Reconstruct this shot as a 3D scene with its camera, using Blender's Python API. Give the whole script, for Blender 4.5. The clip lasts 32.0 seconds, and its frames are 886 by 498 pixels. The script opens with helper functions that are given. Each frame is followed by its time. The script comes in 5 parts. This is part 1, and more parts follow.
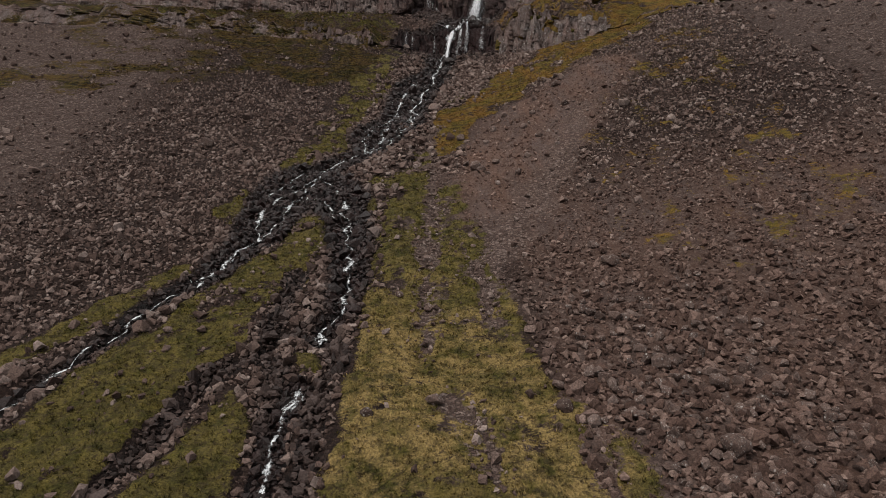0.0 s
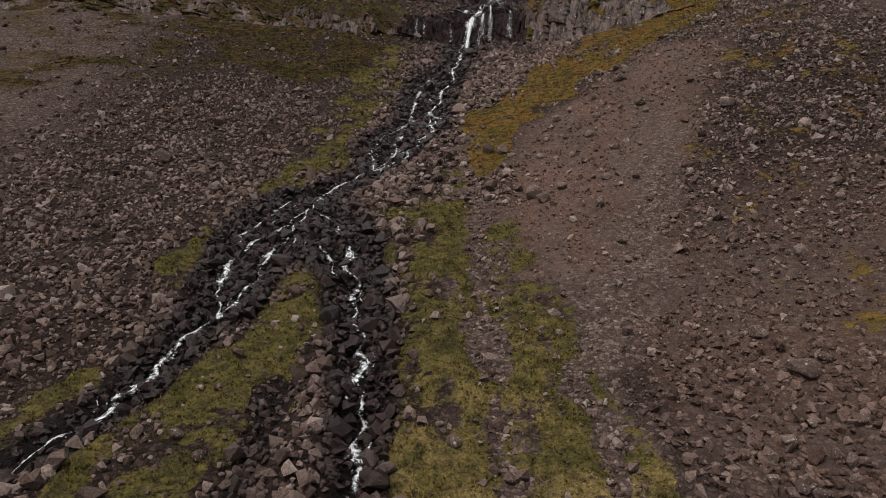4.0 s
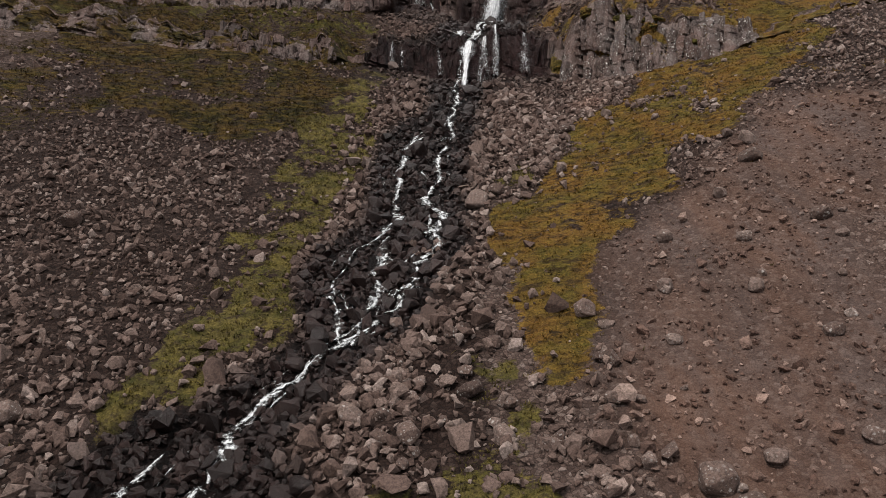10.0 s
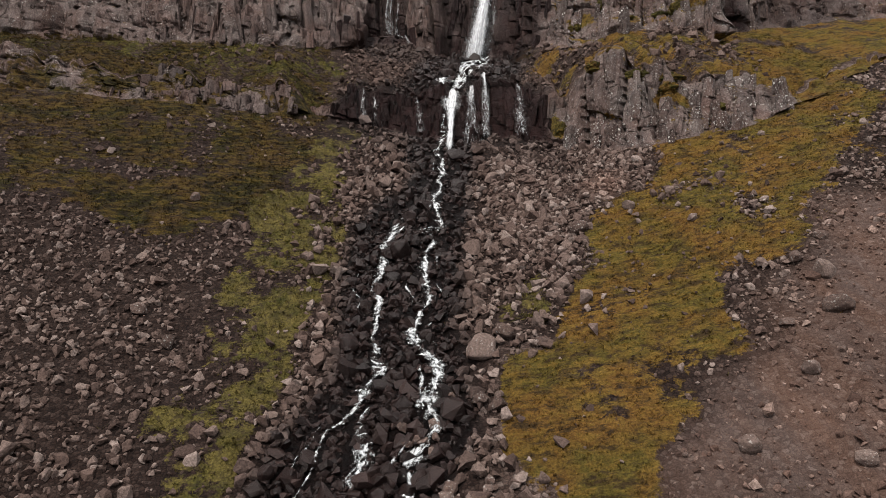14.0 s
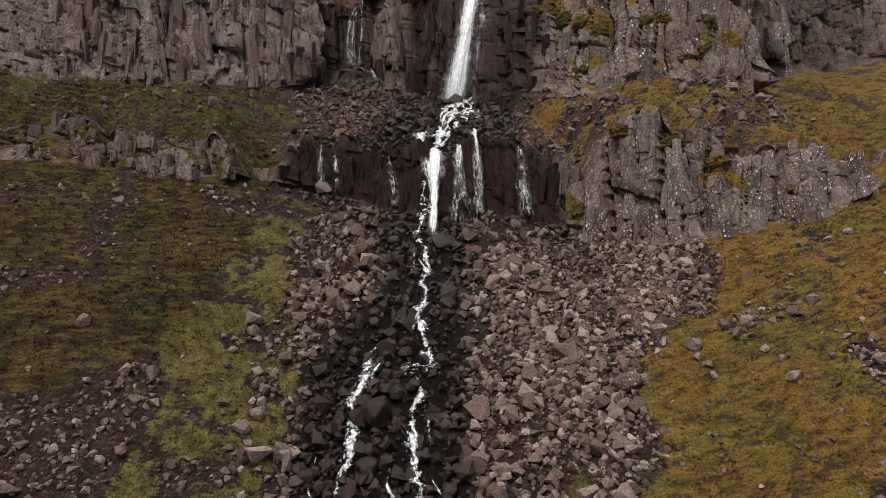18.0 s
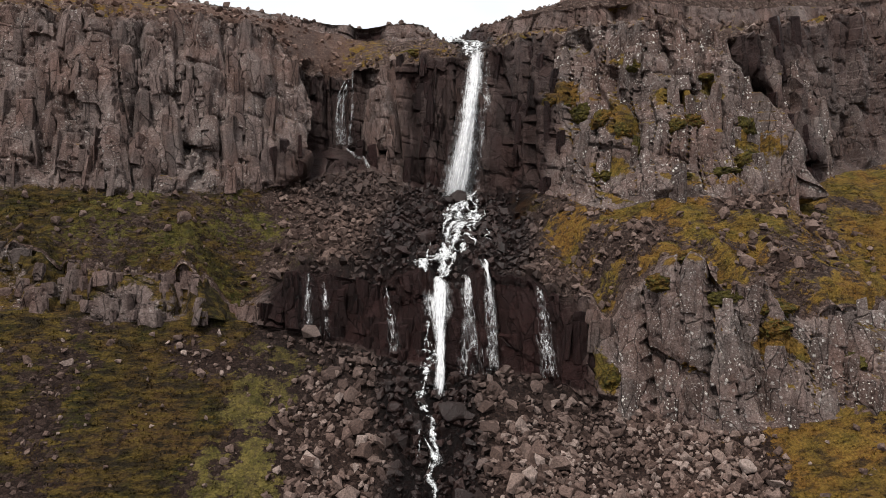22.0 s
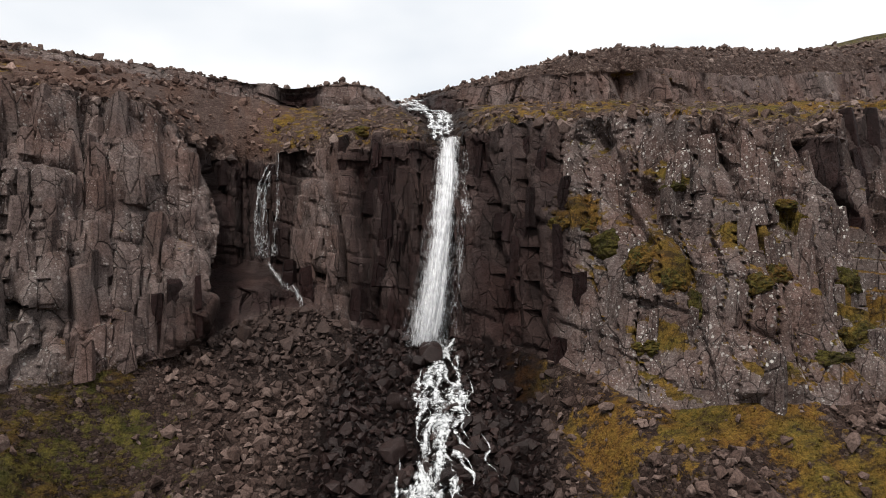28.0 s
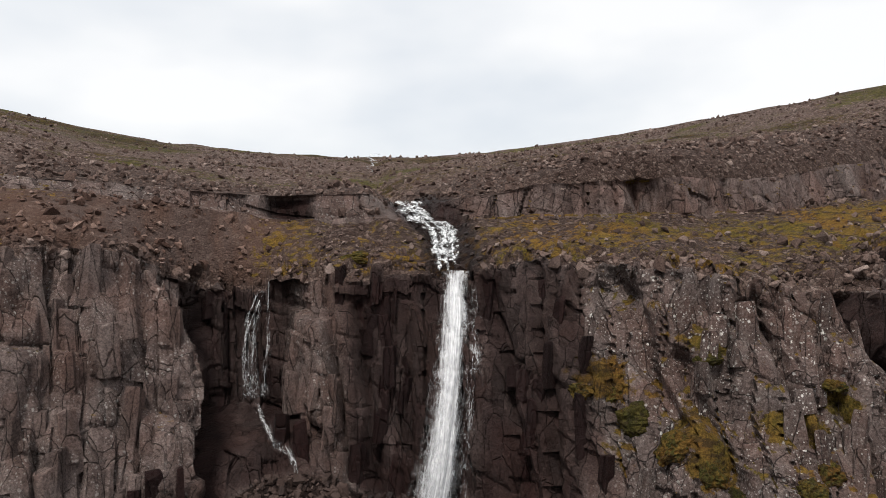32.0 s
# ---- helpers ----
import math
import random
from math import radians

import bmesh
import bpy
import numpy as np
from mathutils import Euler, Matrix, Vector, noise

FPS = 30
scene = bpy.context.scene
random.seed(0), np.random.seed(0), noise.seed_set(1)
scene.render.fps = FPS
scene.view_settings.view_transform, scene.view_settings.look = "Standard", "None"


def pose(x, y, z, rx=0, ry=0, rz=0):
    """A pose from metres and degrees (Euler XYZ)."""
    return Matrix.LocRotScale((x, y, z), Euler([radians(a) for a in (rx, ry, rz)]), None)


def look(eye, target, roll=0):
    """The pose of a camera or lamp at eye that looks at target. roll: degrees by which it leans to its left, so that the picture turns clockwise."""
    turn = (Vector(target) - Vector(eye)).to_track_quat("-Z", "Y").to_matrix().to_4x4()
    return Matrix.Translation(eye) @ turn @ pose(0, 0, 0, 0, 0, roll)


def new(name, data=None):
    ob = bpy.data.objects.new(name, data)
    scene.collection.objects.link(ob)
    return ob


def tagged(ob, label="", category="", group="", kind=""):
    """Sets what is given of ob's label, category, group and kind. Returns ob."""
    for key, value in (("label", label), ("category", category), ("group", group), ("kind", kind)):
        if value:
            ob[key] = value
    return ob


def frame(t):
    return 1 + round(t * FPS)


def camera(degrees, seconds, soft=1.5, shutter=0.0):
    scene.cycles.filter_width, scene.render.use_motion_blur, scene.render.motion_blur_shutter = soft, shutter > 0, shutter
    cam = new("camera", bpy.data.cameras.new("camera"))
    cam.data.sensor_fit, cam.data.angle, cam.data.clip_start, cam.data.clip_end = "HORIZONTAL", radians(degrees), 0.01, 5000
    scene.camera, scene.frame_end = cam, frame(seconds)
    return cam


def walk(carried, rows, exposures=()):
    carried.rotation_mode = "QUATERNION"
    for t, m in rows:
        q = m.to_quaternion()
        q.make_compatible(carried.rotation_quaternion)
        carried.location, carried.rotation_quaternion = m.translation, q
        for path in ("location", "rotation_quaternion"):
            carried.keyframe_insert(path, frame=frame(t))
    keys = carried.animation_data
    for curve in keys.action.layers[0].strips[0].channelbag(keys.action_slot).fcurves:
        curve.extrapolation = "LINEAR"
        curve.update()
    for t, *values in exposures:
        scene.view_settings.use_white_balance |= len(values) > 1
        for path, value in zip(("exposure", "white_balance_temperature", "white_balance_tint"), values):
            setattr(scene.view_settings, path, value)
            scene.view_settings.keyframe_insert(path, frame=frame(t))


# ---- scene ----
cam = camera(65.0, 32.0, soft=0.5)
METRES, EYE, TILT, LEAN, TURN = 170.0, 20.0, -2.0, 0.0, 0.0
ROWS = [
    (0.0, 0.0, 0.0, 0.0, 0.0, 0.0, 0.0),
    (0.5, -0.0039, 0.0207, 0.0039, -0.05, -0.0, 0.02),
    (1.0, -0.0078, 0.0416, 0.0078, -0.09, 0.01, 0.03),
    (1.5, -0.0118, 0.0626, 0.0118, -0.14, 0.02, 0.03),
    (2.0, -0.0157, 0.0836, 0.016, -0.18, 0.03, 0.03),
    (2.5, -0.0195, 0.1046, 0.0203, -0.21, 0.03, 0.05),
    (3.0, -0.0231, 0.1259, 0.0248, -0.24, 0.03, 0.1),
    (3.5, -0.0263, 0.1473, 0.03, -0.25, 0.03, 0.16),
    (5.5, -0.0379, 0.2337, 0.0519, -1.82, 0.02, 0.3),
    (6.0, -0.0402, 0.2555, 0.058, -2.18, 0.05, 0.31),
    (6.5, -0.0422, 0.2774, 0.0649, -2.53, 0.06, 0.34),
    (7.0, -0.0443, 0.2992, 0.0722, -2.89, 0.08, 0.36),
    (7.5, -0.0462, 0.3212, 0.08, -3.06, 0.11, 0.34),
    (8.0, -0.048, 0.3422, 0.0883, -3.22, 0.25, 0.37),
    (8.5, -0.0495, 0.3616, 0.0973, -3.44, 0.41, 0.39),
    (9.0, -0.0511, 0.3782, 0.1065, -3.68, 0.54, 0.42),
    (9.5, -0.0527, 0.392, 0.1154, -3.92, 0.7, 0.5),
    (10.0, -0.0542, 0.4031, 0.1243, -4.12, 0.79, 0.61),
    (10.5, -0.0556, 0.4116, 0.1333, -4.31, 0.81, 0.72),
    (11.0, -0.0566, 0.4185, 0.1422, -4.64, 0.78, 0.83),
    (11.5, -0.0574, 0.4254, 0.1508, -4.98, 0.55, 0.86),
    (12.0, -0.0582, 0.4343, 0.1593, -5.31, 0.31, 0.88),
    (12.5, -0.0587, 0.4455, 0.168, -5.63, 0.11, 0.92),
    (13.0, -0.059, 0.4587, 0.1766, -5.99, -0.01, 0.92),
    (13.5, -0.059, 0.473, 0.1855, -6.47, 0.02, 0.91),
    (14.0, -0.0591, 0.487, 0.1942, -6.99, 0.08, 0.9),
    (14.5, -0.0596, 0.5005, 0.2027, -7.46, 0.08, 0.92),
    (16.5, -0.0606, 0.5541, 0.2296, -8.43, 0.1, 0.96),
    (17.0, -0.0604, 0.5686, 0.2367, -9.2, 0.1, 0.96),
    (17.5, -0.0597, 0.5826, 0.2446, -9.93, 0.13, 0.95),
    (18.0, -0.0593, 0.5958, 0.2532, -10.68, 0.19, 0.91),
    (18.5, -0.059, 0.6076, 0.2626, -10.9, 0.28, 0.9),
    (19.0, -0.0588, 0.6174, 0.2724, -10.92, 0.4, 0.87),
    (19.5, -0.0587, 0.6253, 0.2825, -10.98, 0.42, 0.85),
    (20.0, -0.0584, 0.6319, 0.2922, -11.05, 0.48, 0.85),
    (20.5, -0.0583, 0.6373, 0.3021, -11.28, 0.47, 0.91),
    (21.0, -0.0584, 0.6417, 0.3121, -11.51, 0.45, 0.92),
    (21.5, -0.0588, 0.6456, 0.3215, -11.76, 0.37, 0.93),
    (22.0, -0.0587, 0.6504, 0.3296, -11.9, 0.12, 0.94),
    (22.5, -0.0585, 0.6578, 0.3365, -12.16, -0.02, 0.95),
    (23.0, -0.0575, 0.667, 0.3439, -12.43, -0.08, 0.92),
    (23.5, -0.0569, 0.6787, 0.3523, -12.75, -0.25, 0.91),
    (24.0, -0.0558, 0.6919, 0.3601, -13.08, -0.25, 0.87),
    (24.5, -0.0544, 0.7061, 0.3679, -13.14, -0.23, 0.87),
    (25.0, -0.053, 0.7199, 0.3749, -13.31, -0.16, 0.83),
    (25.5, -0.0517, 0.7333, 0.3815, -13.95, -0.08, 0.81),
    (27.5, -0.0483, 0.7784, 0.4054, -17.24, 0.16, 0.92),
    (28.0, -0.0478, 0.7871, 0.4126, -18.02, 0.21, 0.96),
    (28.5, -0.0475, 0.7945, 0.4202, -18.48, 0.26, 0.98),
    (29.0, -0.0473, 0.8006, 0.4279, -18.86, 0.25, 1.02),
    (29.5, -0.0469, 0.8058, 0.4356, -19.14, 0.32, 1.01),
    (30.0, -0.0469, 0.8101, 0.4443, -19.35, 0.33, 1.04),
    (30.5, -0.0469, 0.8134, 0.454, -19.34, 0.33, 1.02),
    (31.0, -0.0468, 0.8158, 0.464, -19.28, 0.32, 1.03),
    (31.5, -0.047, 0.8176, 0.4743, -19.27, 0.28, 1.01),
    (32.0, -0.0471, 0.8193, 0.4843, -19.24, 0.16, 1.01),
]
walk(cam, [(t, pose(0, 0, EYE, TILT, LEAN, TURN) @ pose(METRES * x, METRES * y, METRES * z, 90 + pitch, roll, yaw)) for t, x, y, z, yaw, pitch, roll in ROWS],
     [(0.0, -0.25), (6.0, -0.05), (12.0, 0.25), (20.0, 0.34), (26.0, 0.26), (29.0, 0.14), (32.0, 0.1)])

# ---- sky and light: a bright overcast day ----
world = bpy.data.worlds.new("overcast_sky")
scene.world = world
world.use_nodes = True
wn, wl = world.node_tree.nodes, world.node_tree.links
wn.clear()
w_out = wn.new("ShaderNodeOutputWorld")
w_mix = wn.new("ShaderNodeMixShader")
w_mix.inputs[0].default_value = 0.9
w_sky = wn.new("ShaderNodeTexSky")
w_sky.sky_type = "NISHITA"
w_sky.sun_disc = False
w_sky.sun_elevation, w_sky.sun_rotation = radians(62), radians(220)
w_clear = wn.new("ShaderNodeBackground")
w_clear.inputs[1].default_value = 0.09
wl.new(w_sky.outputs[0], w_clear.inputs[0])
w_co = wn.new("ShaderNodeTexCoord")
w_map = wn.new("ShaderNodeMapping")
w_map.inputs["Scale"].default_value = (1.5, 1.5, 3.2)
w_map.inputs["Location"].default_value = (3.1, 0.4, 0.2)
w_noise = wn.new("ShaderNodeTexNoise")
w_noise.inputs["Scale"].default_value, w_noise.inputs["Detail"].default_value, w_noise.inputs["Roughness"].default_value = 1.6, 4, 0.45
w_ramp = wn.new("ShaderNodeValToRGB")
w_ramp.color_ramp.elements[0].position, w_ramp.color_ramp.elements[0].color = 0.33, (0.76, 0.8, 0.85, 1)
w_ramp.color_ramp.elements[1].position, w_ramp.color_ramp.elements[1].color = 0.56, (1.0, 1.0, 1.0, 1)
w_cloud = wn.new("ShaderNodeBackground")
w_cloud.inputs[1].default_value = 1.0
wl.new(w_co.outputs["Generated"], w_map.inputs[0])
wl.new(w_map.outputs[0], w_noise.inputs["Vector"])
wl.new(w_noise.outputs["Fac"], w_ramp.inputs[0])
wl.new(w_ramp.outputs[0], w_cloud.inputs[0])
wl.new(w_clear.outputs[0], w_mix.inputs[1])
wl.new(w_cloud.outputs[0], w_mix.inputs[2])
wl.new(w_mix.outputs[0], w_out.inputs[0])

sun = new("sun", bpy.data.lights.new("sun", "SUN"))
sun.data.energy, sun.data.angle, sun.data.color = 3.2, radians(12), (1.0, 0.935, 0.87)
sun.matrix_world = look((-60, 38, 216), (0, 110, 40))


# ---- materials ----
class Nodes:
    """A small helper to wire one material."""

    def __init__(self, name):
        self.mat = bpy.data.materials.new(name)
        self.mat.use_nodes = True
        self.tree = self.mat.node_tree
        self.bsdf = self.tree.nodes["Principled BSDF"]
        self.bsdf.inputs["Specular IOR Level"].default_value = 0.12
        self.pos = self.add("ShaderNodeNewGeometry").outputs["Position"]

    def add(self, kind, **values):
        node = self.tree.nodes.new(kind)
        for key, value in values.items():
            node.inputs[key.replace("_", " ")].default_value = value
        return node

    def link(self, a, b):
        self.tree.links.new(a, b)

    def attr(self, name):
        node = self.add("ShaderNodeAttribute")
        node.attribute_name = name
        return node.outputs["Fac"]

    def stretch(self, sx, sy, sz):
        node = self.add("ShaderNodeMapping", Scale=(sx, sy, sz))
        self.link(self.pos, node.inputs["Vector"])
        return node.outputs[0]

    def noise(self, scale, detail=4, rough=0.6, at=None):
        node = self.add("ShaderNodeTexNoise", Scale=scale, Detail=detail, Roughness=rough)
        self.link(at or self.pos, node.inputs["Vector"])
        return node.outputs["Fac"]

    def cell(self, scale, out="Distance", at=None, feature="F1"):
        node = self.add("ShaderNodeTexVoronoi", Scale=scale)
        node.feature = feature
        self.link(at or self.pos, node.inputs["Vector"])
        return node.outputs[out]

    def ramp(self, fac, *stops):
        node = self.add("ShaderNodeValToRGB")
        el = node.color_ramp.elements
        while len(el) < len(stops):
            el.new(0.5)
        for e, (p, c) in zip(el, stops):
            e.position = p
            e.color = (c, c, c, 1) if isinstance(c, (int, float)) else (*c, 1)
        self.link(fac, node.inputs[0])
        return node.outputs[0]

    def math(self, op, a, b=0.0, clamp=False):
        node = self.add("ShaderNodeMath")
        node.operation, node.use_clamp = op, clamp
        for k, v in enumerate((a, b)):
            if isinstance(v, (int, float)):
                node.inputs[k].default_value = v
            else:
                self.link(v, node.inputs[k])
        return node.outputs[0]

    def mix(self, fac, a, b, blend="MIX"):
        node = self.add("ShaderNodeMix")
        node.data_type, node.blend_type = "RGBA", blend
        for k, v in ((0, fac), (6, a), (7, b)):
            if isinstance(v, (int, float)):
                node.inputs[k].default_value = v
            elif isinstance(v, tuple):
                node.inputs[k].default_value = (*v, 1)
            else:
                self.link(v, node.inputs[k])
        return node.outputs[2]

    def bump(self, height, strength, distance):
        node = self.add("ShaderNodeBump", Strength=strength, Distance=distance)
        self.link(height, node.inputs["Height"])
        self.link(node.outputs[0], self.bsdf.inputs["Normal"])

    def done(self, colour, rough=0.9):
        self.link(colour, self.bsdf.inputs["Base Color"])
        if isinstance(rough, (int, float)):
            self.bsdf.inputs["Roughness"].default_value = rough
        else:
            self.link(rough, self.bsdf.inputs["Roughness"])
        return self.mat


def island(n):
    return n.tree.nodes[[k.name for k in n.tree.nodes if k.bl_idname == "ShaderNodeNewGeometry"][0]].outputs["Random Per Island"]


def stone_colour(n, tone):
    """Basalt: brown-grey, mottled at two scales, from a 0 to 1 tone for each stone."""
    base = n.ramp(tone, (0.0, (0.055, 0.036, 0.03)), (0.45, (0.1, 0.067, 0.056)), (0.85, (0.155, 0.112, 0.096)), (1.0, (0.235, 0.182, 0.16)))
    speck = n.ramp(n.noise(7.0, 7, 0.78), (0.34, 0.4), (0.66, 1.55))
    return n.mix(1.0, base, speck, "MULTIPLY")


def lichen(n, colour, amount, scale=1.0):
    """Pale lichen: a grey bloom and white torn flecks of several sizes, in clusters."""
    torn = n.math("MULTIPLY", n.math("SUBTRACT", n.noise(scale * 7.0, 5, 0.75), 0.5), 0.5)
    cluster = n.ramp(n.noise(scale * 0.55, 5, 0.7), (0.4, 0.0), (0.56, 1.0))
    large = n.ramp(n.math("ADD", n.cell(scale * 1.7), torn), (0.13, 1.0), (0.22, 0.0))
    small = n.ramp(n.math("ADD", n.cell(scale * 4.2), torn), (0.17, 1.0), (0.27, 0.0))
    spots = n.math("MULTIPLY", n.math("MAXIMUM", large, n.math("MULTIPLY", small, 0.75)), cluster)
    haze = n.math("MULTIPLY", n.ramp(n.noise(scale * 3.0, 6, 0.8), (0.5, 0.0), (0.72, 0.6)), amount)
    colour = n.mix(haze, colour, (0.25, 0.235, 0.22))
    return n.mix(n.math("MULTIPLY", spots, amount), colour, (0.72, 0.7, 0.66))


def wet_shade_mix(n, colour, rough, wet_shade_tint=(0.14, 0.092, 0.096), gloss=0.0):
    """Wet stone is darker and glossier; shade in cliff recesses is coloured in likewise."""
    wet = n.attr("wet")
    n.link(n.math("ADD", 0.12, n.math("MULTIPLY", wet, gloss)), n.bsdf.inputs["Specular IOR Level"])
    return n.mix(wet, colour, n.mix(1.0, colour, wet_shade_tint, "MULTIPLY")), n.math("SUBTRACT", rough, n.math("MULTIPLY", wet, 0.5))


def rock_material(name, each, lichen_amount=0.0):
    n = Nodes(name)
    tone = n.math("MULTIPLY", n.add("ShaderNodeObjectInfo").outputs["Random"], 0.8) if each else island(n)
    tone = n.math("ADD", tone, n.attr("pale"), True)
    colour = stone_colour(n, tone)
    colour = n.mix(n.math("MULTIPLY", n.attr("red"), 0.6), colour, n.mix(1.0, colour, (1.16, 0.92, 0.8), "MULTIPLY"))
    if lichen_amount:
        colour = lichen(n, colour, lichen_amount, 1.4)
    colour, rough = wet_shade_mix(n, colour, 0.9, (0.14, 0.1, 0.098), 0.16)
    n.bump(n.noise(5.0, 7, 0.72), 0.8, 0.16)
    return n.done(colour, rough)


def turf_colours(n, base):
    """Grass, moss and heath over what lies below, by the maps of the land; low steps along the slope break them up."""
    patch = n.noise(0.9, 5, 0.65)
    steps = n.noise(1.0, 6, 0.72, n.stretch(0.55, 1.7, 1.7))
    broad = n.noise(0.22, 4, 0.65)
    fine = n.ramp(n.noise(6.0, 7, 0.78), (0.34, 0.35), (0.66, 1.55))
    green = n.mix(n.ramp(patch, (0.4, 0.0), (0.6, 1.0)), (0.04, 0.039, 0.01), (0.1, 0.083, 0.02))
    green = n.mix(n.math("MULTIPLY", n.attr("dry"), n.ramp(n.noise(0.55, 4, 0.7), (0.36, 0.0), (0.58, 1.0))), green, (0.27, 0.19, 0.075))
    green = n.mix(n.ramp(n.noise(1.9, 5, 0.75), (0.5, 0.0), (0.62, 0.8)), green, (0.045, 0.032, 0.018))
    moss = n.mix(n.ramp(broad, (0.42, 0.0), (0.6, 1.0)), (0.092, 0.07, 0.015), (0.135, 0.07, 0.017))
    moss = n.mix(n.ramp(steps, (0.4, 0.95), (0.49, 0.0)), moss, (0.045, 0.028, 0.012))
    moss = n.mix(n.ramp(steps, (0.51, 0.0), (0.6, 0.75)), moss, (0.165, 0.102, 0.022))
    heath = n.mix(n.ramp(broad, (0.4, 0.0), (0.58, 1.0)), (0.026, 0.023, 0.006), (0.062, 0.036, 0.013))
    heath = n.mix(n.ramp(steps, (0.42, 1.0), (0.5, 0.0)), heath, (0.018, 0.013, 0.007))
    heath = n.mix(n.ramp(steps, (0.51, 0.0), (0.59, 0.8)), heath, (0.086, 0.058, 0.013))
    ragged = n.math("ADD", n.math("SUBTRACT", n.noise(1.4, 6, 0.75), 0.5), n.math("MULTIPLY", n.math("SUBTRACT", steps, 0.5), 0.5))
    out = base
    for name, colour in (("heath", heath), ("moss", moss), ("grass", green)):
        edge = n.ramp(n.math("ADD", n.attr(name), n.math("MULTIPLY", ragged, 1.7)), (0.42, 0.0), (0.58, 1.0))
        out = n.mix(edge, out, n.mix(1.0, colour, fine, "MULTIPLY"))
    return out


def ground_material():
    n = Nodes("hillside_soil_and_gravel")
    stones = n.cell(3.4, "Color")
    tone = n.add("ShaderNodeSeparateColor")
    n.link(stones, tone.inputs[0])
    base = stone_colour(n, tone.outputs[0])
    gap = n.ramp(n.cell(3.4, "Distance", feature="DISTANCE_TO_EDGE"), (0.0, 0.42), (0.12, 1.0))
    base = n.mix(1.0, base, gap, "MULTIPLY")
    # soil between the stones darkened further, as the shade of the gaps
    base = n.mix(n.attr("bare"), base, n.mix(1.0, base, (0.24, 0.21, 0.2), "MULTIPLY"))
    base = n.mix(n.math("MULTIPLY", n.attr("red"), 0.85), base, n.mix(1.0, n.mix(n.ramp(n.noise(0.3, 5, 0.65, n.stretch(1.0, 0.22, 0.22)), (0.4, 0.0), (0.6, 1.0)), n.ramp(n.noise(0.9, 6, 0.72), (0.32, (0.066, 0.042, 0.035)), (0.68, (0.115, 0.082, 0.072))), n.ramp(n.noise(0.9, 6, 0.72), (0.32, (0.085, 0.044, 0.03)), (0.68, (0.14, 0.082, 0.06)))), n.ramp(n.noise(14.0, 3, 0.8), (0.3, 0.6), (0.7, 1.35)), "MULTIPLY"))
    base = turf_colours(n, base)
    colour, rough = wet_shade_mix(n, base, 0.95)
    tuft = n.math("MULTIPLY", n.math("ADD", n.math("MULTIPLY", n.noise(1.0, 6, 0.72, n.stretch(0.55, 1.7, 1.7)), 3.4), n.noise(7.0, 4, 0.7)), n.math("ADD", n.math("ADD", n.attr("grass"), n.attr("moss")), n.attr("heath")))
    height = n.math("ADD", tuft, n.math("MULTIPLY", n.cell(3.4, "Distance", feature="DISTANCE_TO_EDGE"), 1.2))
    height = n.math("ADD", height, n.noise(6.0, 6, 0.7))
    n.bump(height, 0.9, 0.22)
    return n.done(colour, rough)


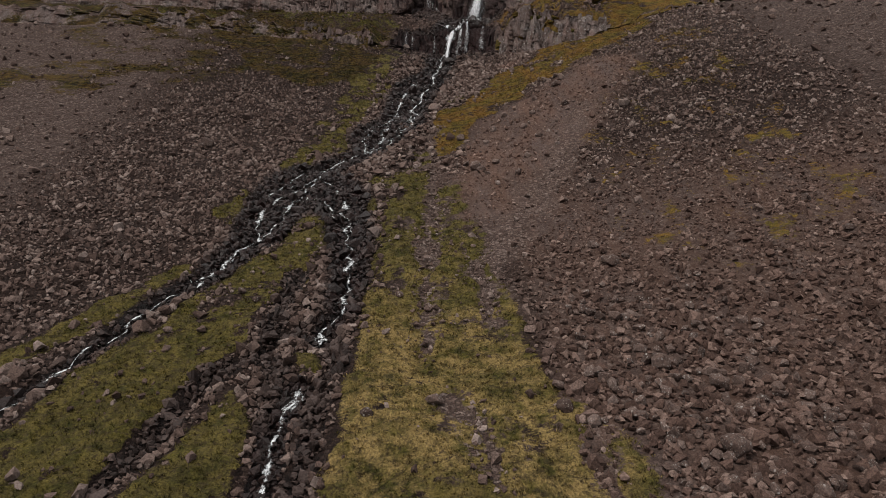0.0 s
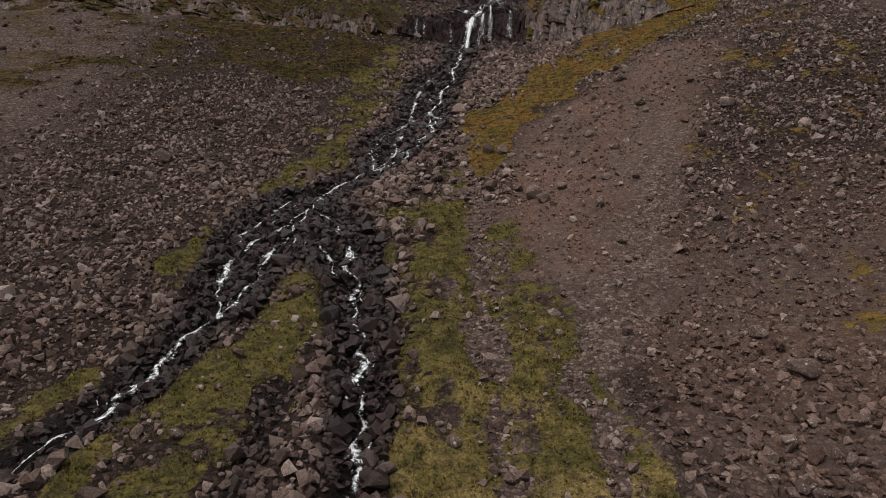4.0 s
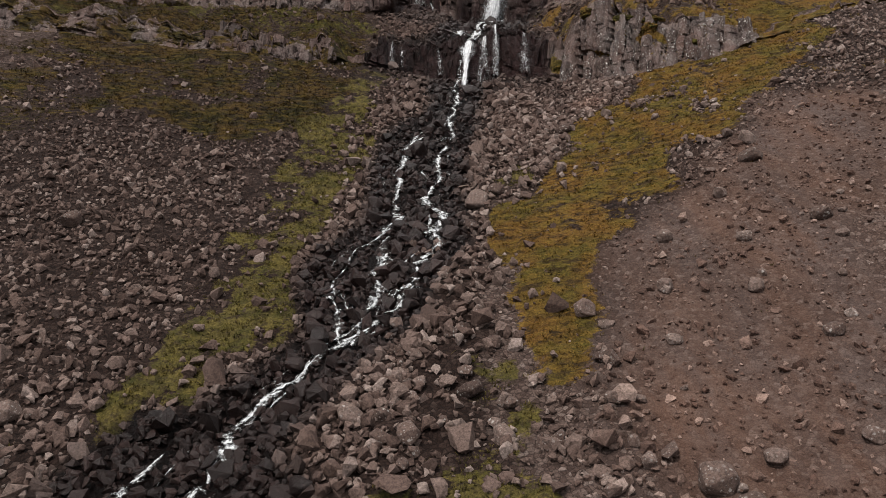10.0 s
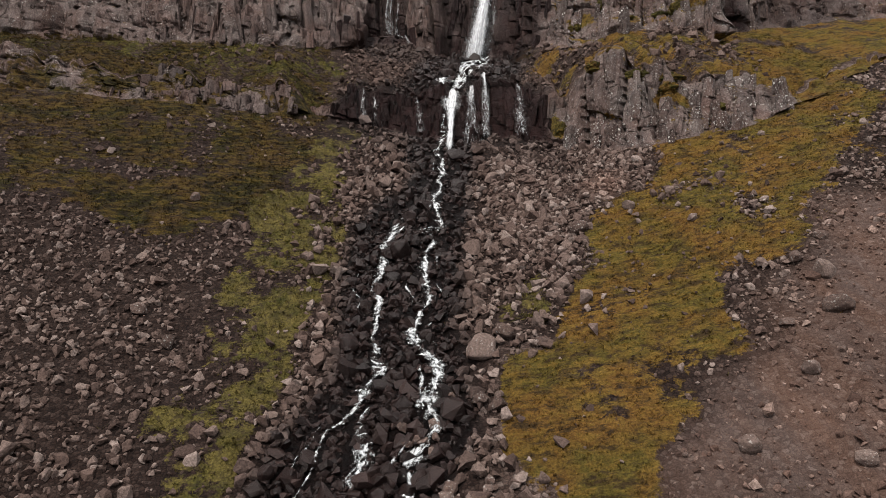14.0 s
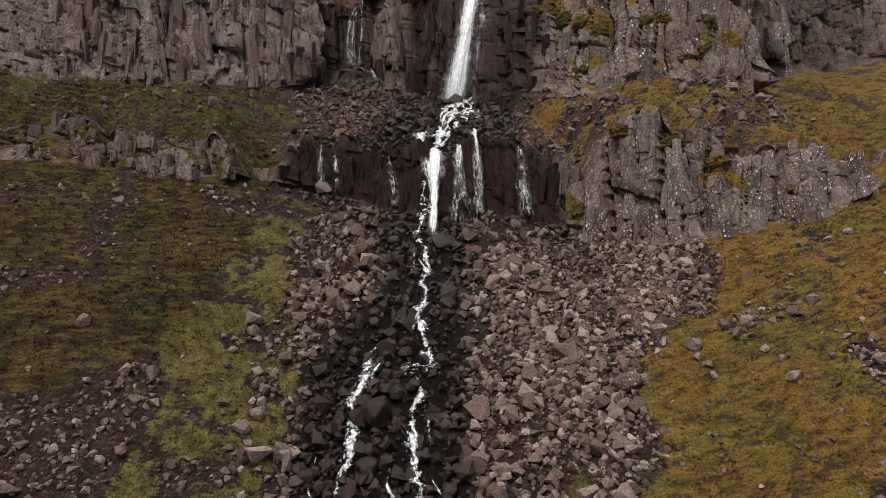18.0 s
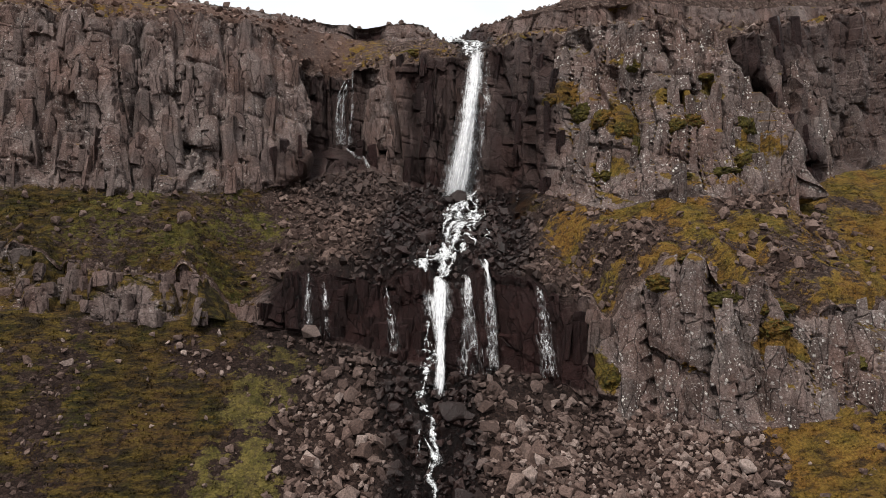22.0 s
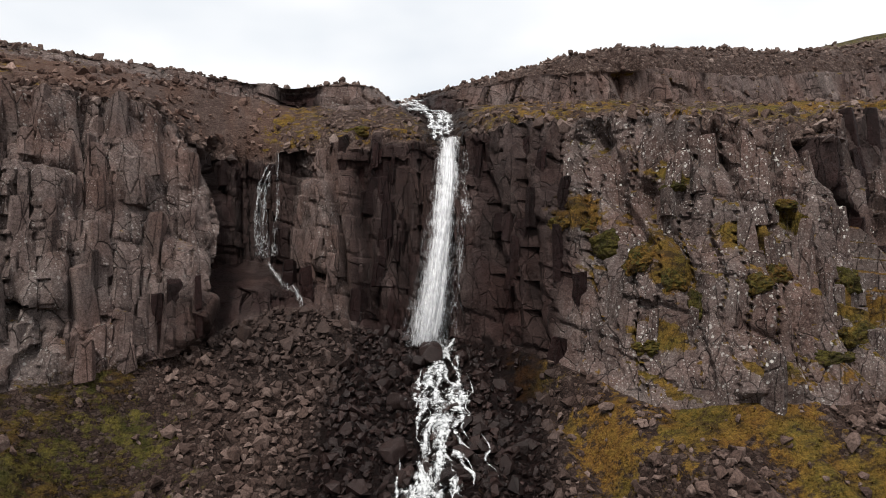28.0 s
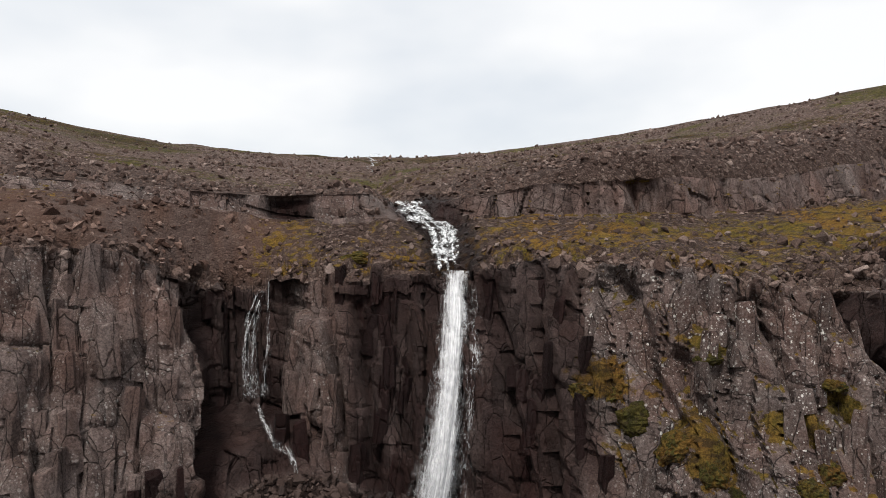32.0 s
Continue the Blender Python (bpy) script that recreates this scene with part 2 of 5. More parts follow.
def cliff_material(name, each=False):
    """Basalt in upright blocks: violet-brown and grey, two nets of cracks darkened into it."""
    n = Nodes(name)
    column = n.noise(1.0, 5, 0.65, n.stretch(0.9, 0.9, 0.12))
    patch = n.noise(0.16, 4, 0.6)
    colour = n.ramp(column, (0.3, (0.062, 0.044, 0.04)), (0.45, (0.105, 0.077, 0.07)), (0.58, (0.145, 0.11, 0.1)), (0.75, (0.22, 0.178, 0.162)))
    colour = n.mix(n.ramp(patch, (0.42, 0.0), (0.6, 0.6)), colour, (0.125, 0.074, 0.06))
    colour = n.mix(n.ramp(n.noise(0.23, 5, 0.65, n.stretch(1, 1, 0.3)), (0.5, 0.0), (0.66, 0.55)), colour, (0.175, 0.148, 0.138))
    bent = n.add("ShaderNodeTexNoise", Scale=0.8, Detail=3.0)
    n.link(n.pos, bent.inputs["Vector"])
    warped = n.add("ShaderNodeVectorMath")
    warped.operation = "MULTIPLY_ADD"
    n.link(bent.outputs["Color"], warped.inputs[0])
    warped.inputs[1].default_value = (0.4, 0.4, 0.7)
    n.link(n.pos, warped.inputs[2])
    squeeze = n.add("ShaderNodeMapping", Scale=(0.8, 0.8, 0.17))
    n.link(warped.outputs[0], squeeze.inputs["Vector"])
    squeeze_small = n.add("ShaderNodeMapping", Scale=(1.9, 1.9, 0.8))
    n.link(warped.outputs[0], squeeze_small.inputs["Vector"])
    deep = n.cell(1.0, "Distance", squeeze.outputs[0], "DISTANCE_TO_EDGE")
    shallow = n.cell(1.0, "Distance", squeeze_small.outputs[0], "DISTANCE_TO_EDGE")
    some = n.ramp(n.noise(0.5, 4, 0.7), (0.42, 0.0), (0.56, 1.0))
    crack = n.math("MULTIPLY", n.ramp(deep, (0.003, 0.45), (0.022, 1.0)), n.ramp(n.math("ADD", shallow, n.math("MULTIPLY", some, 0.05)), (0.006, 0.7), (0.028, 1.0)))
    # the shade within the cracks is put into the colour as dark lines
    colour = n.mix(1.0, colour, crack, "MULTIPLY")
    blocks = n.add("ShaderNodeSeparateColor")
    n.link(n.cell(1.0, "Color", squeeze.outputs[0]), blocks.inputs[0])
    colour = n.mix(1.0, colour, n.ramp(blocks.outputs[0], (0.0, 0.75), (1.0, 1.25)), "MULTIPLY")
    colour = n.mix(1.0, colour, n.ramp(n.noise(6.0, 7, 0.8), (0.34, 0.4), (0.66, 1.5)), "MULTIPLY")
    if each:
        colour = n.mix(1.0, colour, n.ramp(n.add("ShaderNodeObjectInfo").outputs["Random"], (0.0, 0.75), (1.0, 1.25)), "MULTIPLY")
    colour = lichen(n, colour, n.attr("pale"), 1.0)
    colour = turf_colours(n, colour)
    colour, rough = wet_shade_mix(n, colour, 0.9)
    relief_of = n.math("ADD", n.math("MULTIPLY", n.noise(2.6, 7, 0.74), 1.3), n.math("MULTIPLY", column, 1.2))
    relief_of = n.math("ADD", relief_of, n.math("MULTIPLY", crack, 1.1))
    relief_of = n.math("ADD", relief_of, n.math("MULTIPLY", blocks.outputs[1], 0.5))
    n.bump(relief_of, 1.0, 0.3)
    return n.done(colour, rough)


def turf_material():
    n = Nodes("grass_blades")
    base = turf_colours(n, n.mix(0.5, (0.06, 0.05, 0.012), (0.08, 0.05, 0.018)))
    colour = n.mix(1.0, base, n.ramp(island(n), (0.0, 0.5), (1.0, 1.4)), "MULTIPLY")
    n.done(colour, 0.85)
    through_leaf = n.add("ShaderNodeBsdfTranslucent")
    n.link(colour, through_leaf.inputs[0])
    both = n.add("ShaderNodeMixShader")
    both.inputs[0].default_value = 0.25
    n.link(n.bsdf.outputs[0], both.inputs[1])
    n.link(through_leaf.outputs[0], both.inputs[2])
    n.link(both.outputs[0], n.tree.nodes["Material Output"].inputs[0])
    return n.mat


def water_material(name, veil):
    """White water: foam in torn pieces, or a veil of falling strands and spray."""
    n = Nodes(name)
    along, across, side, thin = n.attr("along"), n.attr("across"), n.attr("side"), n.attr("thin")
    n.bsdf.inputs["IOR"].default_value = 1.33
    edge = n.math("ABSOLUTE", across)
    co = n.add("ShaderNodeCombineXYZ")
    if veil:
        n.link(n.math("MULTIPLY", side, 5.0), co.inputs[0])
        n.link(n.math("MULTIPLY", along, 0.4), co.inputs[1])
        strands = n.noise(1.0, 7, 0.7, co.outputs[0])
        lumps = n.noise(1.3, 5, 0.65)
        foam = n.math("ADD", n.math("MULTIPLY", strands, 0.72), n.math("MULTIPLY", lumps, 0.28))
        fade = n.ramp(edge, (0.3, 0.22), (1.0, 0.58))
        low = n.math("ADD", fade, n.math("MULTIPLY", thin, 0.6))
        core = n.math("MULTIPLY", n.math("SUBTRACT", foam, low), 3.0, True)
        fine = n.add("ShaderNodeCombineXYZ")
        n.link(n.math("MULTIPLY", side, 2.6), fine.inputs[0])
        n.link(n.math("MULTIPLY", along, 0.55), fine.inputs[1])
        ridge = n.math("ABSOLUTE", n.math("SUBTRACT", n.noise(1.0, 5, 0.62, fine.outputs[0]), 0.5))
        threads = n.math("MULTIPLY", n.ramp(ridge, (0.0, 1.0), (0.024, 0.0)), n.ramp(edge, (0.55, 0.7), (1.0, 0.0)))
        threads = n.math("MULTIPLY", n.math("MULTIPLY", threads, n.ramp(thin, (0.62, 1.0), (0.85, 0.0))), n.ramp(n.noise(0.9, 4, 0.7), (0.4, 0.15), (0.58, 1.0)))
        alpha = n.math("MAXIMUM", core, threads)
        colour = n.ramp(foam, (0.35, (0.55, 0.57, 0.6)), (0.6, (0.88, 0.89, 0.9)))
        alpha = n.math("MULTIPLY", alpha, 0.95)
    else:
        n.link(n.math("MULTIPLY", side, 4.0), co.inputs[0])
        n.link(n.math("MULTIPLY", along, 1.3), co.inputs[1])
        foam = n.math("ADD", n.math("MULTIPLY", n.noise(1.0, 6, 0.72, co.outputs[0]), 0.55), n.math("MULTIPLY", n.noise(3.5, 5, 0.7), 0.45))
        gaps = n.math("MULTIPLY", n.ramp(n.noise(0.8, 4, 0.7), (0.38, 1.0), (0.54, 0.0)), 0.14)
        low = n.math("ADD", n.ramp(edge, (0.0, 0.36), (1.0, 0.64)), n.math("ADD", gaps, n.math("MULTIPLY", thin, 0.3)))
        alpha = n.math("MULTIPLY", n.math("SUBTRACT", foam, low), 6.0, True)
        colour = n.ramp(foam, (0.4, (0.22, 0.23, 0.24)), (0.5, (0.48, 0.5, 0.51)), (0.62, (0.8, 0.82, 0.83)))
    n.link(alpha, n.bsdf.inputs["Alpha"])
    n.bump(foam, 0.8, 0.25)
    return n.done(colour, 0.4)


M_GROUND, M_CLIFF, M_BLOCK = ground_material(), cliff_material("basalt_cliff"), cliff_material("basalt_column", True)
M_ROCKS, M_BOULDER, M_TURF = rock_material("scree_stone", False), rock_material("boulder_stone", True, 0.35), turf_material()
M_STREAM, M_VEIL = water_material("white_stream_water", False), water_material("falling_water", True)

# ---- large forms of the land: a hillside, two cliff bands and a stepped plateau ----
def hash01(ix, iy, seed):
    h = (np.asarray(ix).astype(np.int64) * 374761393 + np.asarray(iy).astype(np.int64) * 668265263 + seed * 1274126177) & 0xFFFFFFFF
    h = ((h ^ (h >> 13)) * 1274126177) & 0xFFFFFFFF
    h = ((h ^ (h >> 16)) * 2246822519) & 0xFFFFFFFF
    return ((h ^ (h >> 15)) & 0xFFFFFF) / float(0xFFFFFF)


def vnoise(x, y, seed=0):
    """Smooth value noise, -1 to 1."""
    ix, iy = np.floor(x), np.floor(y)
    u, v = x - ix, y - iy
    u, v = u * u * (3 - 2 * u), v * v * (3 - 2 * v)
    a, b = hash01(ix, iy, seed), hash01(ix + 1, iy, seed)
    c, d = hash01(ix, iy + 1, seed), hash01(ix + 1, iy + 1, seed)
    return 2 * (a + (b - a) * u + (c - a) * v + (a - b - c + d) * u * v) - 1


def fbm(x, y, octaves=4, seed=0):
    total, amp = 0, 0.5
    for k in range(octaves):
        total = total + amp * vnoise(x, y, seed + 17 * k)
        x, y, amp = x * 2.03 + 5.1, y * 2.03 + 9.7, amp * 0.5
    return total


def cells(x, y, seed=0, jitter=0.9):
    """Blocky cells: two random numbers for each, the place within it, and how near the border is."""
    ix, iy = np.floor(x), np.floor(y)
    f1, f2 = np.full(np.shape(x), 9.0), np.full(np.shape(x), 9.0)
    keep = [np.zeros(np.shape(x)) for _ in range(4)]
    for dx in (-1, 0, 1):
        for dy in (-1, 0, 1):
            cx, cy = ix + dx, iy + dy
            px = x - (cx + 0.5 + jitter * (hash01(cx, cy, seed) - 0.5))
            py = y - (cy + 0.5 + jitter * (hash01(cx, cy, seed + 1) - 0.5))
            d = 0.7 * np.maximum(np.abs(px), np.abs(py)) + 0.3 * np.hypot(px, py)
            near = d < f1
            f2 = np.where(near, f1, np.minimum(f2, d))
            for k, v in enumerate((hash01(cx, cy, seed + 2), hash01(cx, cy, seed + 3), px, py)):
                keep[k] = np.where(near, v, keep[k])
            f1 = np.where(near, d, f1)
    return (*keep, f2 - f1)


def joints(u, v, wide, tall, seed, jitter=0.8):
    """Upright columns cut into blocks: random numbers of the column, the block and its turn, the place within it (-0.5 to 0.5), and how near its side and its bed joint are."""
    q = u / wide
    i0 = np.floor(q)
    f1, f2 = np.full(np.shape(q), 9.0), np.full(np.shape(q), 9.0)
    col, px = np.zeros(np.shape(q)), np.zeros(np.shape(q))
    for d in (-1, 0, 1):
        c = i0 + d
        off = q - (c + 0.5 + jitter * (hash01(c, 0 * c, seed) - 0.5))
        dist = np.abs(off)
        near = dist < f1
        f2 = np.where(near, f1, np.minimum(f2, dist))
        col, px, f1 = np.where(near, c, col), np.where(near, off, px), np.where(near, dist, f1)
    r1 = hash01(col, 0 * col + 1, seed)
    h = v / (tall * (0.6 + 0.8 * r1)) + 7.3 * hash01(col, 0 * col + 2, seed) + 0.12 * px
    row = np.floor(h)
    py = h - row - 0.5
    return r1, hash01(col, row, seed + 3), hash01(col, row, seed + 4), px, py, f2 - f1, 0.5 - np.abs(py)


def step(a, b, v):
    v = np.clip((v - a) / (b - a), 0, 1)
    return v * v * (3 - 2 * v)


# heights of the hillside at the knots of a smooth surface, 28 m by 31 m apart
HILL = np.array([
    [-28.4, -26.2, -24.2, -22.6, -20.6, -17.8, -14.5, -10.7, -6.4],
    [-23.5, -21.3, -19.3, -17.7, -15.7, -12.9, -9.6, -5.8, -1.5],
    [-13.4, -11.9, -10.2, -8.2, -7.2, -5.7, -1.0, 5.6, 13.1],
    [-2.9, -2.4, -1.8, 1.7, 2.0, 0.8, 7.8, 17.5, 27.9],
    [8.3, 7.8, 7.1, 10.4, 11.1, 10.7, 18.3, 30.1, 42.5],
    [21.0, 20.3, 21.1, 22.0, 23.9, 29.5, 31.8, 43.6, 55.4],
    [37.3, 35.9, 34.8, 35.1, 36.3, 48.2, 51.7, 57.6, 65.3],
    [56.5, 55.1, 53.0, 52.7, 49.1, 60.8, 68.0, 70.2, 74.2],
    [77.2, 76.1, 74.7, 72.9, 69.3, 76.6, 81.3, 82.8, 84.5],
    [98.2, 97.2, 95.7, 93.4, 91.0, 91.8, 93.6, 94.9, 95.6]])


def hill(x, y):
    """The height of the bare hillside."""
    x, y = np.asarray(x, float), np.asarray(y, float)
    fx, fy = np.clip((x + 112) / 28 - 1, 0, 5.999), np.clip((y + 63) / 31 - 1, 0, 6.999)
    i, j = fx.astype(int), fy.astype(int)

    def weights(u):
        return (1 - u) ** 3 / 6, (3 * u ** 3 - 6 * u ** 2 + 4) / 6, (-3 * u ** 3 + 3 * u ** 2 + 3 * u + 1) / 6, u ** 3 / 6
    wx, wy = weights(fx - i), weights(fy - j)
    z = 0
    for b in range(4):
        for a in range(4):
            z = z + wx[a] * wy[b] * HILL[j + b, i + a]
    z = z + np.clip(y + 32, -60, 0) * 0.12
    return z + (np.clip(x, 84, 400) - 84) * 0.12 + (np.clip(-x, 84, 400) - 84) * 0.03


def line(x, knots):
    """A smooth curve through (x, value) knots."""
    k = np.array(knots, float)
    a = sum(np.interp(x + d, k[:, 0], k[:, 1]) for d in (-0.9, -0.45, 0, 0.45, 0.9)) / 5
    return a


LOW_BASE = ((-150, 177), (-60, 176), (-34, 173.5), (-23, 173), (-14, 173.5), (-5, 171.3), (6, 166), (13, 160), (19, 154), (25, 152), (30, 151), (36, 153), (50, 160), (150, 172))
LOW_TOP = ((-150, 181), (-60, 179), (-29, 177), (-20, 176), (-13, 176.3), (-8, 176.6), (0, 174.3), (6, 170), (12, 165), (16, 162.5), (20, 158.5), (27, 155.5), (32, 155.5), (36, 156), (50, 161), (150, 174))
LOW_RISE = ((-150, 5), (-60, 5), (-34, 4.6), (-25, 4.3), (-20, 4.6), (-15.5, 2.0), (-13.5, 1.8), (-9, 5), (0, 5.6), (6, 7.4), (12, 7), (16, 9.5), (20, 10.4), (27, 7.5), (32, 6), (37, 1.5), (50, 0.4), (150, 1))
UP_BASE = ((-150, 192), (-60, 190), (-30, 184.5), (-22, 183.8), (-14, 187), (-10, 190.6), (-5, 194.5), (-2, 195.5), (1, 195.5), (4, 194.6), (8, 193), (11, 192), (14, 187.5), (16, 180.5), (19, 175), (23, 170.5), (28, 168.5), (32, 168.5), (36, 170.5), (45, 176), (60, 181), (150, 188))
UP_BASE_Z = ((-150, 82), (-60, 78), (-30, 75.2), (-22, 75.2), (-14, 76), (-10, 76.6), (-5, 78.6), (-2, 79), (1, 78), (4, 76.6), (8, 75.6), (11, 75.8), (14, 76), (16, 75.5), (19, 73.5), (23, 74.5), (28, 75), (32, 75), (36, 73.5), (45, 77), (60, 80), (150, 90))
UP_TOP = ((-150, 199), (-60, 196), (-30, 193.5), (-22, 194.5), (-16, 197.4), (-13.5, 199.6), (-12, 201.2), (-10, 204), (-7, 206), (-3, 206), (0, 203), (3.5, 201), (8, 199.5), (12, 198), (14, 196), (17, 192), (20, 188.5), (24, 184.5), (28, 180.5), (32, 178.5), (37, 179.5), (45, 183), (60, 187), (150, 196))
UP_TOP_Z = ((-150, 103), (-60, 97), (-30, 95), (-22, 95.5), (-16, 96), (-13.5, 95.6), (-12, 94.4), (-10, 92.6), (-7, 92), (-3, 92), (0, 93), (3.5, 93.5), (8, 93.5), (12, 93.2), (14, 93.6), (17, 94.5), (20, 94.7), (24, 94.2), (28, 93.5), (32, 92.5), (37, 92), (45, 95), (60, 98), (150, 110))
TIER = ((-150, 216), (-60, 212), (-21, 208), (-5, 211), (0.4, 211), (6, 208.5), (12, 208), (18, 205), (24.5, 202.5), (30, 200), (36, 198.5), (45, 199), (53, 200.5), (69, 204), (100, 214), (150, 222))
TIER_Z = ((-150, 112), (-60, 106), (-36, 103), (-21, 101), (-5, 98.9), (0.4, 97.9), (6, 98.2), (9.5, 98.2), (12, 97.7), (14.5, 98), (18, 98), (24.5, 98.3), (36, 98.2), (45, 98.6), (53, 99.5), (69, 100.6), (100, 108), (150, 118))
TIER_RISE = ((-150, 3), (-60, 1.5), (-21, 1.0), (-5, 1.8), (0.4, 2.8), (4, 2.8), (7, 2.8), (9.5, 2.8), (12, 2.8), (16, 2.2), (20, 2.8), (24.5, 3.4), (36, 3.9), (45, 3.8), (53, 3.5), (69, 4.6), (100, 4), (150, 3))
BACK_Z = ((-150, 128), (-60, 116), (-25, 109.5), (15, 105.5), (42, 110), (61, 112), (88, 116), (110, 122.3), (132, 127.5), (150, 131))
RIDGE_Z = ((-150, 140), (-53, 125.6), (-15, 119.5), (43, 115.6), (100, 123.4), (165, 134.3), (236, 149))

# the free edge of the western buttress: height and place across; behind it a black gully runs back into the cliff
BUTTRESS = ((77, -10.5), (80.9, -8.3), (83.4, -7.3), (86, -7.1), (88.5, -7.8), (90.7, -8.9), (92.4, -10), (94.4, -11.9), (96.4, -13.7))


def buttress_edge(z):
    k = np.array(BUTTRESS)
    return np.interp(z, k[:, 0], k[:, 1])


# how many rows of the sheet lie between the lines
ROWS_IN = (8, 380, 54, 60, 124, 56, 26, 64, 36, 10)


def sheet(xs):
    """The bare land as rows of points from the valley to the far ridge: x, y, z and a running number of the stretch between lines."""
    lb, lt, ub, ut, ti = (line(xs, k) for k in (LOW_BASE, LOW_TOP, UP_BASE, UP_TOP, TIER))
    lbz = hill(xs, lb)
    ltz = lbz + line(xs, LOW_RISE) * (1 + 0.22 * vnoise(xs / 3.7, 0 * xs, 5) + 0.12 * vnoise(xs / 1.3, 0 * xs, 6))
    ubz, utz, tiz = line(xs, UP_BASE_Z), line(xs, UP_TOP_Z), line(xs, TIER_Z)
    ubz = np.maximum(ubz, ltz + 1.0)
    o = np.ones_like(xs)
    lines = [(-2500 * o, -60 * o), (-45 * o, None), (lb, lbz), (lt, ltz), (ub, ubz), (ut, utz), (ti, tiz), (ti + 1.5 + 6 * np.exp(-((xs - 12) / 3) ** 2), tiz + line(xs, TIER_RISE)),
             (252 * o, line(xs, BACK_Z)), (335 * o, line(xs, RIDGE_Z)), (2600 * o, line(xs, RIDGE_Z) - 160)]
    Y, Z, S = [], [], []
    for k, n in enumerate(ROWS_IN):
        (y0, z0), (y1, z1) = lines[k], lines[k + 1]
        for r in range(n):
            f = r / n
            if k == 1:
                y = 18 + (y1 - 18) * (f - 0.08) / 0.92 if f > 0.08 else -45 + 63 * f / 0.08 + 0 * xs
                z = hill(xs, y)
            else:
                h = f
                if k == 4:
                    turn = 6.283 * (2.6 * f + 0.9 * vnoise(xs / 4.5, 0 * xs, 77))
                    h = f - 0.5 * (np.sin(turn) - np.sin(turn - 16.34 * f)) / 16.34 * min(1, 8 * f, 8 * (1 - f))
                y = y0 + (y1 - y0) * h
                za = hill(xs, y0) if z0 is None else z0
                zb = hill(xs, y1) if z1 is None else z1
                g = 1 - (1 - f) ** 1.6 if k == 8 else f
                z = za + (zb - za) * (f if k else f ** 2)
                if k == 8:
                    z = za + (zb - za) * (0.5 * f + 0.5 * g)
                if k == 7:
                    swell = step(14, 32, xs)
                    z = za + (zb - za) * (f * (1 - swell) + (0.45 * (1 - math.exp(-f / 0.035)) + 0.55 * f) * swell)
                if k == 4:
                    edge = buttress_edge(z)
                    front = step(edge + 0.5, edge - 0.5, xs)
                    y = y + front * step(-20, -15, xs) * np.minimum(0, 187.5 + 0.68 * (z - 76) - y)
                    y = y + (1 - front) * step(1.0, -1.2, xs) * step(80.2, 82.4, z) * np.maximum(0, 203.4 + 0.2 * (z - 82) - y)
            Y.append(y), Z.append(z), S.append(k + f + 0 * xs)
    Y.append(lines[-1][0]), Z.append(lines[-1][1]), S.append(len(ROWS_IN) + 0 * xs)
    Y, Z, S = np.array(Y), np.array(Z), np.array(S)
    return np.broadcast_to(xs, Y.shape).copy(), Y, Z, S

# ---- courses of the stream, in plan from above, and the kinds of ground ----
COURSES = {
    "main": ((0.8, 170.6), (0.4, 167.4), (-0.6, 164.1), (-0.3, 160.8), (-1.3, 157.8), (-2, 155.7), (-2, 152.2), (-3.1, 149.5), (-3.8, 145.8), (-4.5, 142), (-4.5, 138.2), (-5.9, 136.2), (-5.2, 132), (-5.9, 127.8), (-5.5, 125.5), (-7.3, 122.5), (-8.7, 119.9), (-9, 118), (-11.5, 115.2), (-13.6, 113.1), (-15, 110.7), (-17.8, 107.4), (-18.5, 103)),
    "west": ((-5.5, 153), (-7.3, 149.6), (-8.5, 142), (-9, 132), (-10.4, 128.6), (-12.5, 125), (-13.8, 122), (-12.9, 118), (-12.2, 114.1)),
    "loop": ((-9.7, 128.5), (-10.4, 125.8), (-10.4, 120.6), (-11.1, 117.1), (-12.2, 114.1)),
    "right": ((-18.5, 103), (-16.4, 101), (-15, 98), (-14.7, 95.5), (-13.2, 94), (-12.4, 92), (-12.6, 90.3), (-12.4, 88), (-11.8, 86), (-11.8, 84.3), (-10.8, 81), (-10.1, 75.5), (-9.5, 70), (-9.6, 65), (-9.1, 62.8), (-10.4, 60.4), (-10.7, 58)),
    "right_low": ((-10.8, 52), (-11.5, 46.2), (-11.1, 43.4), (-11.1, 34), (-11.5, 24), (-12.5, 8), (-13, -12)),
    "left": ((-18.5, 103), (-20.2, 99.3), (-21, 96.4), (-23.2, 93), (-23.4, 90), (-23, 86), (-22.2, 81.5), (-23.6, 75), (-23.8, 72.3), (-26, 69), (-28.2, 65.8), (-29.5, 61.5), (-31, 56), (-32.8, 49), (-34, 42), (-36, 28), (-40, 8), (-42, -12)),
    "fork": ((-16.4, 95.6), (-15.8, 93.6), (-15, 92.2), (-14.3, 90.9), (-13.3, 89.8), (-12.6, 87.6)),
    "braid": ((-18.7, 103), (-20.3, 100), (-19.2, 96.5), (-20.6, 88.4), (-20.8, 85), (-21.3, 81)),
    "edge": ((-20.6, 105.7), (-22.3, 102), (-23.4, 98.8), (-23.7, 95)),
}
DRY = (((-9.4, 60), (-8.8, 56), (-9, 49.7), (-8.3, 41.7), (-8.2, 30), (-8, 8)), ((-14.6, 72), (-15, 60.4), (-12.9, 50), (-11.7, 46)),
       ((-12.5, 60), (-14.8, 57), (-17.1, 54.7), (-18.8, 50.3), (-19.5, 44.3), (-21, 39), (-21.8, 28), (-24, 8)))
